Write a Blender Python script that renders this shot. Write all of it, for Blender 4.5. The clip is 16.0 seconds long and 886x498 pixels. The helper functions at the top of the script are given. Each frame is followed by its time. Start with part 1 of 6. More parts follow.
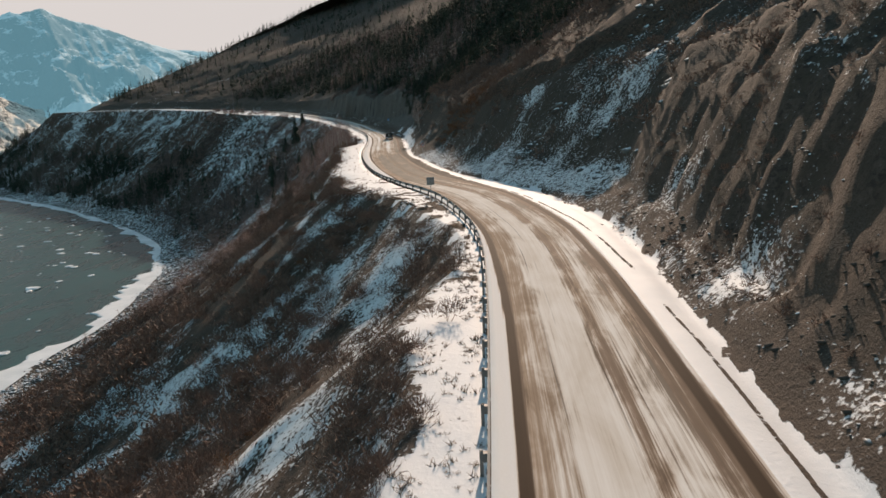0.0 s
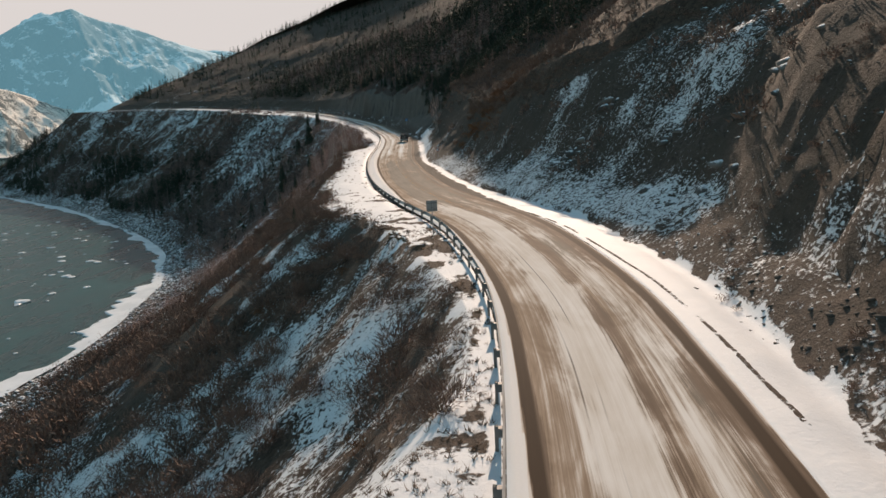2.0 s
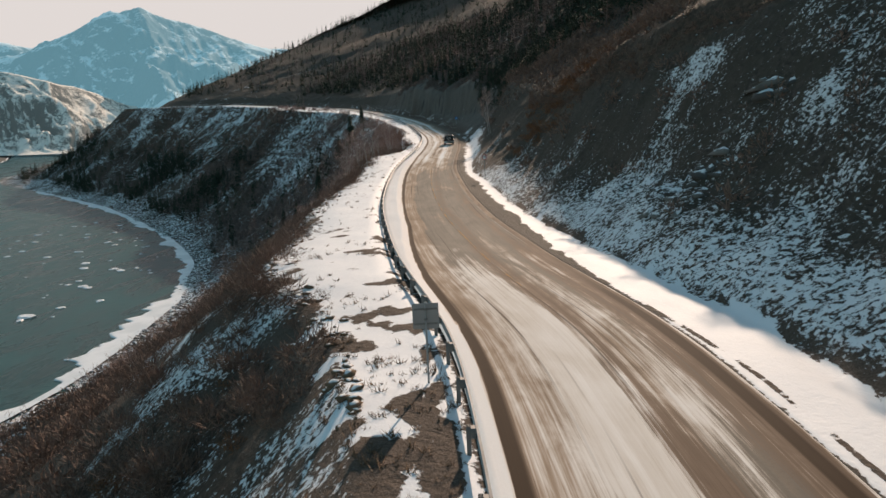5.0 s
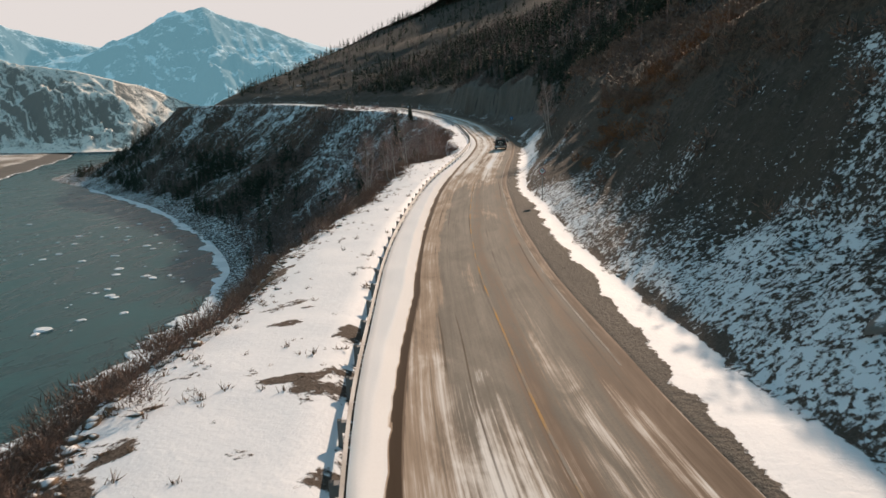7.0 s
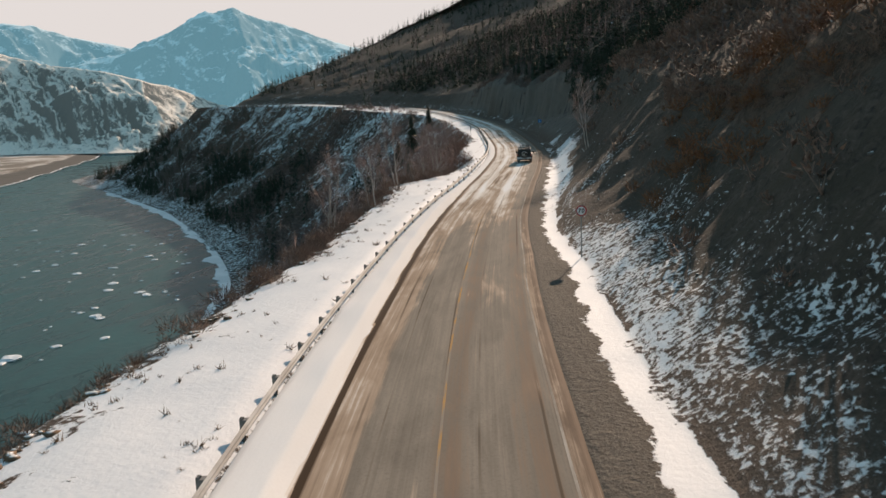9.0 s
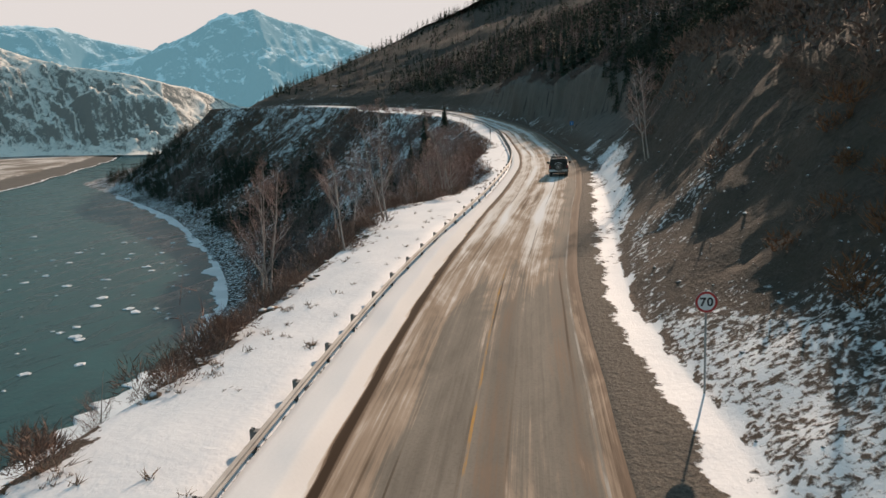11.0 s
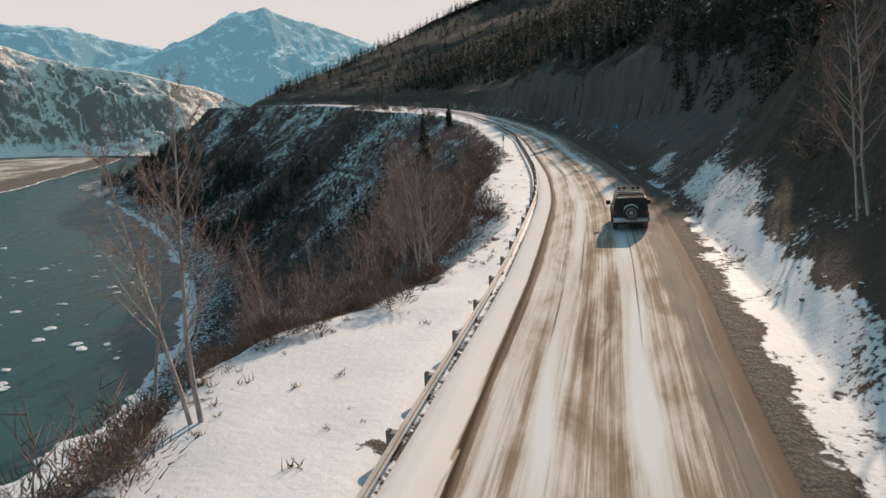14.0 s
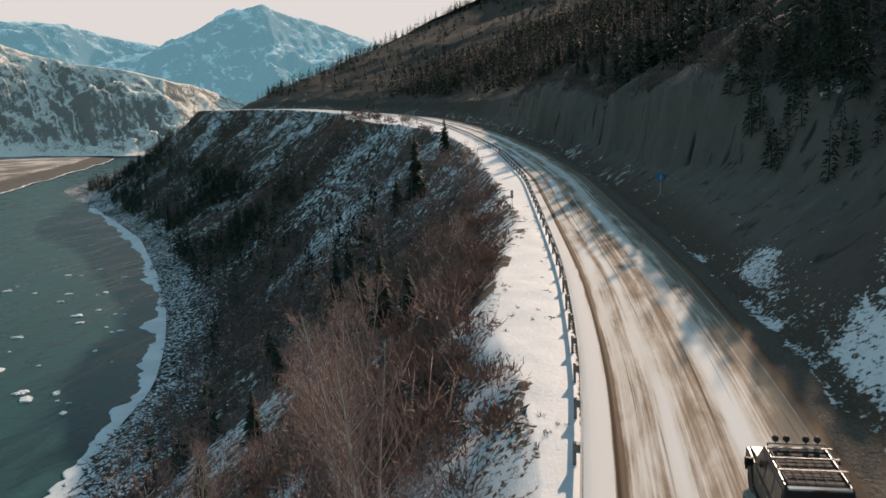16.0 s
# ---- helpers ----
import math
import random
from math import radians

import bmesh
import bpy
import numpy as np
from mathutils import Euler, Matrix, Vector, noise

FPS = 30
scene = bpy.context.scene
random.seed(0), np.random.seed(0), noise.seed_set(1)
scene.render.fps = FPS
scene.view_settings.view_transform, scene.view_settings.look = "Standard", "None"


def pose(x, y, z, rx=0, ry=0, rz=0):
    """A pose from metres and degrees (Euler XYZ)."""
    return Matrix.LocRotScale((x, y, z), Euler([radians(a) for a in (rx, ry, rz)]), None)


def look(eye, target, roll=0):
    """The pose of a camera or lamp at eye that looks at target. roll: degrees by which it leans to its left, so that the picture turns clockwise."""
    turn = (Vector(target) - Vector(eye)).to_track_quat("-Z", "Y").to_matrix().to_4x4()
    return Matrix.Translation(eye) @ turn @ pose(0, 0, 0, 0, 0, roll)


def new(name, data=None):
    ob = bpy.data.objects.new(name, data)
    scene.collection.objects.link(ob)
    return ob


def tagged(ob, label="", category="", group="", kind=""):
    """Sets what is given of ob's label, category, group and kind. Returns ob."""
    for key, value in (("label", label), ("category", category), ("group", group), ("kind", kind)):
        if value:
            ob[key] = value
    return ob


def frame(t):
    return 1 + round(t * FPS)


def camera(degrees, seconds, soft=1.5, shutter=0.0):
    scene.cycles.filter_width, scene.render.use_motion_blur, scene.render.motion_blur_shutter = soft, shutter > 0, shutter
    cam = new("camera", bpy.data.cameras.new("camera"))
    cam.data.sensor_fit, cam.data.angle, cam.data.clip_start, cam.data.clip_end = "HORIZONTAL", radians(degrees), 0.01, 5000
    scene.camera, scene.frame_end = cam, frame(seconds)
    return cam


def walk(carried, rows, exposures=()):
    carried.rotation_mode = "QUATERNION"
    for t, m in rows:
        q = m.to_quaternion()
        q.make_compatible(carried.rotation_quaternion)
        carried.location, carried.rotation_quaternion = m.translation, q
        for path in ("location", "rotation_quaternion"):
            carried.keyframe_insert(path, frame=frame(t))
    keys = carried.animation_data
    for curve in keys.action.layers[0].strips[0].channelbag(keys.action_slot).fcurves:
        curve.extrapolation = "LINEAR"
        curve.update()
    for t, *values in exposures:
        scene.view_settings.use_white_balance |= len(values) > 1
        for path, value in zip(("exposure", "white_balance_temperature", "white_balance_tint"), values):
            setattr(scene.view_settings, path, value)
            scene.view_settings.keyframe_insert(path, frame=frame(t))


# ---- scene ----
cam = camera(57.4, 16.0, shutter=0.12)
PATH = [
    (0, look((2.827, -2.102, 11.539), (2.653, -0.143, 11.179), -2.89)),
    (0.5, look((2.738, 5.421, 11.298), (2.549, 7.379, 10.939), -2.86)),
    (1, look((2.713, 12.074, 11.101), (2.507, 14.031, 10.742), -2.89)),
    (1.5, look((2.502, 19.446, 10.910), (2.278, 21.401, 10.553), -2.87)),
    (2, look((2.311, 25.855, 10.745), (2.069, 27.808, 10.389), -2.87)),
    (2.5, look((2.000, 33.032, 10.576), (1.735, 34.982, 10.221), -2.83)),
    (3, look((1.665, 39.297, 10.441), (1.382, 41.245, 10.086), -2.73)),
    (3.5, look((1.246, 46.444, 10.333), (0.940, 48.388, 9.979), -2.73)),
    (4, look((0.816, 52.953, 10.101), (0.487, 54.894, 9.747), -2.72)),
    (6.5, look((-3.353, 84.307, 9.121), (-3.844, 86.215, 8.775), -2.24)),
    (7, look((-4.295, 92.083, 9.119), (-4.818, 93.982, 8.773), -2.28)),
    (7.5, look((-5.340, 99.776, 9.096), (-5.881, 101.670, 8.751), -2.32)),
    (8, look((-6.522, 107.490, 9.079), (-7.080, 109.380, 8.735), -2.38)),
    (8.5, look((-7.755, 114.998, 9.095), (-8.330, 116.882, 8.752), -2.38)),
    (9, look((-9.119, 122.118, 9.122), (-9.713, 123.997, 8.780), -2.31)),
    (11.5, look((-17.603, 154.203, 8.484), (-18.255, 156.064, 8.151), -2.19)),
    (12, look((-19.347, 160.968, 8.472), (-20.011, 162.825, 8.139), -2.20)),
    (12.5, look((-20.990, 167.322, 8.515), (-21.662, 169.175, 8.182), -2.23)),
    (13, look((-23.040, 174.815, 8.401), (-23.712, 176.668, 8.067), -2.23)),
    (13.5, look((-24.867, 181.271, 8.356), (-25.540, 183.125, 8.022), -2.27)),
    (14, look((-26.979, 188.646, 8.380), (-27.652, 190.500, 8.045), -2.28)),
    (14.5, look((-28.843, 194.705, 9.100), (-29.515, 196.559, 8.763), -2.33)),
    (15, look((-30.961, 201.890, 10.449), (-31.633, 203.743, 10.111), -2.27)),
    (15.5, look((-32.872, 207.964, 11.758), (-33.542, 209.817, 11.419), -2.18)),
    (16, look((-35.008, 215.010, 13.237), (-35.680, 216.863, 12.895), -2.15)),
]
walk(cam, PATH, [(0, 0.05), (4, 0.10), (7.5, 0.17), (16, 0.14)])

# ---------- light ----------
SUN_EL, SUN_AZ = 22.6, -3.5          # degrees; azimuth from +y towards -x
world = bpy.data.worlds.new("world")
scene.world = world
world.use_nodes = True
wn, wl = world.node_tree.nodes, world.node_tree.links
sky = wn.new("ShaderNodeTexSky")
sky.sky_type = "NISHITA"
sky.sun_disc = False
sky.sun_elevation, sky.sun_rotation = radians(SUN_EL), radians(-SUN_AZ)
sky.altitude, sky.air_density, sky.dust_density, sky.ozone_density = 700, 1.0, 2.6, 1.0
tint = wn.new("ShaderNodeMix")
tint.data_type, tint.blend_type = "RGBA", "MULTIPLY"
tint.inputs[0].default_value, tint.inputs[7].default_value = 1.0, (1.02, 1.0, 0.88, 1)
soft = wn.new("ShaderNodeHueSaturation")
soft.inputs["Hue"].default_value, soft.inputs["Saturation"].default_value = 0.478, 1.2
wl.new(sky.outputs["Color"], soft.inputs["Color"])
wl.new(soft.outputs["Color"], tint.inputs[6])
veil = wn.new("ShaderNodeMix")          # thin high cloud evens out the bright sky round the sun
veil.data_type, veil.blend_type = "RGBA", "DARKEN"
veil.inputs[0].default_value, veil.inputs[7].default_value = 1.0, (4.45, 4.10, 3.95, 1)
wl.new(tint.outputs[2], veil.inputs[6])
wl.new(veil.outputs[2], wn["Background"].inputs["Color"])
wn["Background"].inputs["Strength"].default_value = 0.155
sun_data = bpy.data.lights.new("sun", "SUN")
sun_data.energy, sun_data.angle, sun_data.color = 5.0, radians(0.6), (1.0, 0.752, 0.572)
sun = new("sun", sun_data)
sun.matrix_world = look((0, 0, 300), (math.sin(radians(SUN_AZ)) * 100, -math.cos(radians(SUN_AZ)) * 100, 300 - 100 * math.tan(radians(SUN_EL))))


# ---------- node helpers ----------
class Mat:
    """A node material in the making."""

    def __init__(self, name, rough=0.8, metal=0.0, spec=0.3):
        self.m = bpy.data.materials.new(name)
        self.m.use_nodes = True
        self.t = self.m.node_tree
        self.b = self.t.nodes["Principled BSDF"]
        self.b.inputs["Roughness"].default_value = rough
        self.b.inputs["Metallic"].default_value = metal
        self.b.inputs["Specular IOR Level"].default_value = spec

    def put(self, socket, value):
        if isinstance(value, bpy.types.NodeSocket):
            self.t.links.new(value, socket)
        elif isinstance(value, (tuple, list)) and len(value) == 3 and socket.type == "RGBA":
            socket.default_value = (*value, 1)
        else:
            socket.default_value = value

    def node(self, kind, out=0, soft=False, **ins):
        n = self.t.nodes.new(kind)
        if soft:
            n.interpolation_type = "SMOOTHSTEP"
        for k, v in ins.items():
            self.put(n.inputs[int(k[1:])] if k[0] == "i" and k[1:].isdigit() else n.inputs[k], v)
        return n.outputs[out]

    def coords(self, kind="Object", scale=(1, 1, 1)):
        c = self.t.nodes.new("ShaderNodeTexCoord").outputs[kind]
        return self.node("ShaderNodeMapping", Vector=c, Scale=scale)

    def attr(self, name, out="Fac"):
        n = self.t.nodes.new("ShaderNodeAttribute")
        n.attribute_name = name
        return n.outputs[out]

    def uv(self, scale=(1, 1, 1)):
        n = self.t.nodes.new("ShaderNodeUVMap")
        n.uv_map = "along"
        return self.node("ShaderNodeMapping", Vector=n.outputs[0], Scale=scale)

    def noise(self, vec, scale, detail=4.0, rough=0.55, dist=0.0):
        return self.node("ShaderNodeTexNoise", 0, False, Vector=vec, Scale=scale, Detail=detail, Roughness=rough, Distortion=dist)

    def ramp(self, fac, lo, hi):
        return self.node("ShaderNodeMapRange", 0, True, i0=fac, i1=lo, i2=hi, i3=0.0, i4=1.0)

    def math(self, op, a, b=0.0, clamp=False):
        n = self.t.nodes.new("ShaderNodeMath")
        n.operation, n.use_clamp = op, clamp
        self.put(n.inputs[0], a)
        self.put(n.inputs[1], b)
        return n.outputs[0]

    def mix(self, fac, a, b):
        n = self.t.nodes.new("ShaderNodeMix")
        n.data_type = "RGBA"
        self.put(n.inputs[0], fac)
        self.put(n.inputs[6], a)
        self.put(n.inputs[7], b)
        return n.outputs[2]

    def random(self):
        return self.t.nodes.new("ShaderNodeObjectInfo").outputs["Random"]

    def island(self):
        return self.t.nodes.new("ShaderNodeNewGeometry").outputs["Random Per Island"]

    def bump(self, height, strength=0.4, dist=0.05):
        o = self.node("ShaderNodeBump", 0, False, Strength=strength, Distance=dist, Height=height)
        self.t.links.new(o, self.b.inputs["Normal"])

    def done(self, color, rough=None):
        self.put(self.b.inputs["Base Color"], color)
        if rough is not None:
            self.put(self.b.inputs["Roughness"], rough)
        return self.m


def simple(name, color, rough=0.6, metal=0.0, spec=0.4, var=0.15, scale=8.0, bump=0.0, dirt=None):
    """A plain material with grain at two scales; dirt: (colour, amount)."""
    m = Mat(name, rough, metal, spec)
    c = m.coords()
    a, b = m.noise(c, scale, 5.0), m.noise(c, scale * 0.13, 3.0)
    v = m.math("ADD", m.math("MULTIPLY", a, 0.6), m.math("MULTIPLY", b, 0.4))
    col = m.mix(v, tuple(x * (1 - var) for x in color), tuple(min(1, x * (1 + var)) for x in color))
    if dirt:
        col = m.mix(m.math("MULTIPLY", m.ramp(b, 0.35, 0.65), dirt[1]), col, dirt[0])
    if bump:
        m.bump(a, bump, 0.02)
    return m.done(col, m.math("ADD", m.math("MULTIPLY", a, 0.2), rough - 0.1))


# ---------- numeric noise ----------
def vnoise(x, y, seed=0):
    """Smooth value noise in -1..1 on arrays."""
    xi, yi = np.floor(x).astype(np.int64), np.floor(y).astype(np.int64)
    fx, fy = x - xi, y - yi
    fx, fy = fx * fx * fx * (fx * (fx * 6 - 15) + 10), fy * fy * fy * (fy * (fy * 6 - 15) + 10)

    def h(i, j):
        n = (i * 374761393 + j * 668265263 + seed * 974634621) & 0x7FFFFFFF
        n = ((n ^ (n >> 13)) * 1274126177) & 0x7FFFFFFF
        return ((n ^ (n >> 16)) & 0xFFFF) / 32767.5 - 1

    a, b, c, d = h(xi, yi), h(xi + 1, yi), h(xi, yi + 1), h(xi + 1, yi + 1)
    return (a * (1 - fx) + b * fx) * (1 - fy) + (c * (1 - fx) + d * fx) * fy


def fbm(x, y, octaves=4, seed=0, ridged=False):
    out, amp, tot = 0.0, 1.0, 0.0
    for o in range(octaves):
        v = vnoise(x * 2 ** o + 17.3 * o, y * 2 ** o - 9.1 * o, seed + o)
        out, tot, amp = out + amp * ((1 - 2 * np.abs(v)) if ridged else v), tot + amp, amp * 0.5
    return out / tot


# ---------- the plan: the line of the guardrail, and sections across it ----------
RAIL = [(2.2, -70), (2.1, -20), (1.9, 20), (1.7, 27), (1.36, 40), (0.76, 56.01), (-0.42, 69.06), (-2.41, 79.08), (-6.2, 94.97), (-9.8, 103.83),
        (-13.11, 112.76), (-15.45, 120.3), (-17.56, 127.36), (-20.23, 135.91), (-23.64, 148.61), (-27.18, 163.54), (-30.11, 177.62), (-32, 188),
        (-33.5, 199), (-34.8, 208.4), (-36.5, 222), (-38.2, 232.4), (-41.1, 249.4), (-45.7, 268.7), (-51.7, 289.4), (-62, 324), (-78, 367),
        (-97, 409), (-120, 455), (-152, 510), (-193, 562), (-245, 615), (-305, 672), (-370, 730), (-420, 778), (-452, 825), (-462, 890), (-450, 980),
        (-425, 1080), (-400, 1200)]
HEIGHT_Y = [-70, 0, 60, 78, 100, 115, 130, 170, 200, 230, 260, 300, 350, 409, 486, 540, 590, 650, 740, 830, 1150]
HEIGHT_Z = [-0.3, -0.3, -0.15, 0.05, 0.15, -0.25, -0.75, -0.7, 0, 0.8, 1.5, 2.5, 4.0, 6.3, 9.0, 11, 13, 16, 18, 19, 22]
VERGE_Y = [-70, 0, 21, 26, 33, 39, 45, 52, 59, 66, 73, 82, 95, 103, 111, 117, 122, 130, 137, 144, 151, 161, 172, 184, 197, 204, 211, 215, 219, 224, 232, 239, 246, 251, 259, 269, 280, 291, 316, 328, 420, 455, 470, 485, 500, 525, 545, 565, 620, 700, 735, 800, 900, 1150]
VERGE_W = [3.2, 3.2, 3.3, 2.9, 3.6, 4.8, 4.0, 2.4, 1.4, 1.3, 1.8, 3.2, 4.5, 5.4, 8.0, 8.5, 8.1, 7.0, 6.8, 7.6, 7.1, 6.5, 5.6, 5.6, 6.0, 6.8, 8.1, 7.5, 5.2, 3.5, 2.1, 1.3, 2.3, 3.4, 4.8, 4.6, 3.5, 2.6, 3.6, 4.5, 5, 10, 12, 18, 20, 23, 18, 7, 6, 6, 18, 22, 6, 5]
FOOT_Y = [-70, 0, 40, 60, 80, 100, 120, 150, 168, 185, 200, 215, 235, 262, 300, 400, 1150]
FOOT_D = [10.5, 10.5, 11.5, 12.4, 13.3, 13.5, 13.6, 13.5, 13.3, 11.9, 11.6, 11.3, 10.6, 10.4, 10.6, 11, 11]
# the cut: slope of the scree at its foot, how far that reaches, slope of the face above it and height of its top
CUT_Y = [-70, 30, 62, 74, 86, 110, 130, 150, 178, 195, 220, 245, 258, 268, 284, 300, 320, 350, 400, 440, 500, 600, 1150]
SCREE_TAN = [0.75, 0.75, 0.75, 0.68, 0.62, 0.62, 0.62, 0.62, 0.62, 0.72, 0.82, 0.8, 0.72, 0.72, 0.70, 0.66, 0.65, 0.65, 0.65, 0.65, 0.7, 0.6, 0.6]
SCREE_END = [2.8, 2.8, 3.2, 3.4, 6.2, 6.6, 6.0, 4.6, 4.4, 3.4, 4.0, 5.0, 7.0, 8.6, 7.2, 5.2, 4.0, 2.6, 2.4, 4.0, 4.0, 4.0, 4.0]
FACE_TAN = [2.1, 2.1, 2.1, 1.9, 1.35, 1.4, 1.5, 1.45, 1.05, 1.1, 1.5, 1.8, 1.4, 1.4, 2.6, 5.0, 6.0, 6.0, 5.0, 2.0, 0.9, 0.6, 0.6]
CUT_TOP = [13, 13, 12, 12, 15, 16, 15, 13, 11, 10.5, 12, 12.5, 12, 11.5, 11.5, 11.5, 11.2, 10.5, 10.0, 9, 6, 5, 5]
SHORE = [(-112, -70), (-114, 60), (-118, 150), (-119, 171), (-123, 192), (-122, 218), (-127, 250), (-140, 308), (-154, 334), (-165, 362),
         (-185, 392), (-230, 450), (-335, 562), (-427, 642), (-635, 815), (-668, 879), (-670, 980), (-640, 1100), (-610, 1250)]
WATER = -50.3


def smooth(a, sigma):
    k = int(sigma * 3)
    w = np.exp(-0.5 * (np.arange(-k, k + 1) / sigma) ** 2)
    return np.convolve(np.concatenate([2 * a[0] - a[k:0:-1], a, 2 * a[-1] - a[-2:-k - 2:-1]]), w / w.sum(), "valid")


rail_pts = np.array(RAIL, float)
chord = np.r_[0, np.cumsum(np.hypot(*np.diff(rail_pts, axis=0).T))]
S0 = float(np.interp(0, rail_pts[:, 1], chord))            # the chainage at y = 0
grid_s = np.arange(0, chord[-1], 1.0)
line_x, line_y = smooth(np.interp(grid_s, chord, rail_pts[:, 0]), 5), smooth(np.interp(grid_s, chord, rail_pts[:, 1]), 5)
head = np.arctan2(-np.gradient(line_x), np.gradient(line_y))
head_wide = smooth(head, 45)
line_z = smooth(np.interp(line_y, HEIGHT_Y, HEIGHT_Z), 8)


def at(arr, s):
    return np.interp(s, grid_s, arr)


def s_of(y):
    """The chainage of the place on the rail with that y."""
    return np.interp(y, line_y, grid_s)


def plan(s, d):
    """x, y of the place d metres to the right of the rail at chainage s."""
    s, d = np.broadcast_arrays(np.asarray(s, float), np.asarray(d, float))
    n, w = at(head, s), at(head_wide, s)
    near = np.clip(d, -15, 15)
    return at(line_x, s) + np.cos(n) * near + np.cos(w) * (d - near), at(line_y, s) + np.sin(n) * near + np.sin(w) * (d - near)


def offsets(x, y):
    """Chainage and offset of places x, y."""
    x, y = np.atleast_1d(np.asarray(x, float)), np.atleast_1d(np.asarray(y, float))
    s = np.array([grid_s[np.argmin((line_x - a) ** 2 + (line_y - b) ** 2)] for a, b in zip(x, y)])
    d = np.zeros_like(s)
    for _ in range(12):
        px, py = plan(s, d)
        w = at(head_wide, s)
        ex, ey = x - px, y - py
        d = d + ex * np.cos(w) + ey * np.sin(w)
        s = np.clip(s + 0.7 * (-ex * np.sin(w) + ey * np.cos(w)), 0, grid_s[-1])
    return s, d


def shore_distance(s):
    """How far left of the rail the water begins."""
    out = np.full(len(s), 1e9)
    ox, oy = plan(s, -15.0)
    w = at(head_wide, s)
    dx, dy = -np.cos(w), -np.sin(w)
    for (ax, ay), (bx, by) in zip(SHORE, SHORE[1:]):
        ex, ey = bx - ax, by - ay
        den = dx * ey - dy * ex
        k = ((ax - ox) * ey - (ay - oy) * ex) / den
        u = ((ax - ox) * dy - (ay - oy) * dx) / den
        out = np.where((k > 0) & (u >= 0) & (u <= 1), np.minimum(out, k + 15), out)
    return np.where(out > 1e8, 160.0, out)


shore_d = smooth(shore_distance(grid_s), 8)


def bank_edge(y):
    """How far from the rail the heaped snow reaches over the road."""
    return np.interp(y, [40, 58, 85, 108, 122, 132, 145, 160, 182, 200, 212, 245, 320], [0.85, 0.5, 0.65, 0.9, 1.4, 1.9, 1.95, 1.9, 1.6, 1.3, 1.1, 1.05, 0.9])


def wider(y):
    """How much wider than usual the asphalt is."""
    return np.interp(y, [60, 100, 120, 145, 172, 190, 215], [0, 0.9, 1.35, 1.4, 1.1, 0.5, 0.0])


def bank(y):
    """Height of the snow heaped along the rail."""
    return np.interp(y, [95, 118, 200, 225], [0.0, 0.42, 0.44, 0.0])


def scarp(s, d):
    """The turf lip along the top of the cut: nearness to it, and 1 above it."""
    u = s - S0
    line = np.interp(u, [95, 114, 122, 134, 143, 180, 215], [46, 34.5, 29.5, 27.3, 25.3, 23.2, 21.5]) + 0.8 * fbm(s / 7, s * 0 + 8, 3, 29)
    inside = np.clip((u - 95) / 15, 0, 1) * np.clip((215 - u) / 15, 0, 1)
    return inside * np.exp(-((d - line + 0.2) / 0.9) ** 2), inside * np.clip((d - line) / 0.6, 0, 1)


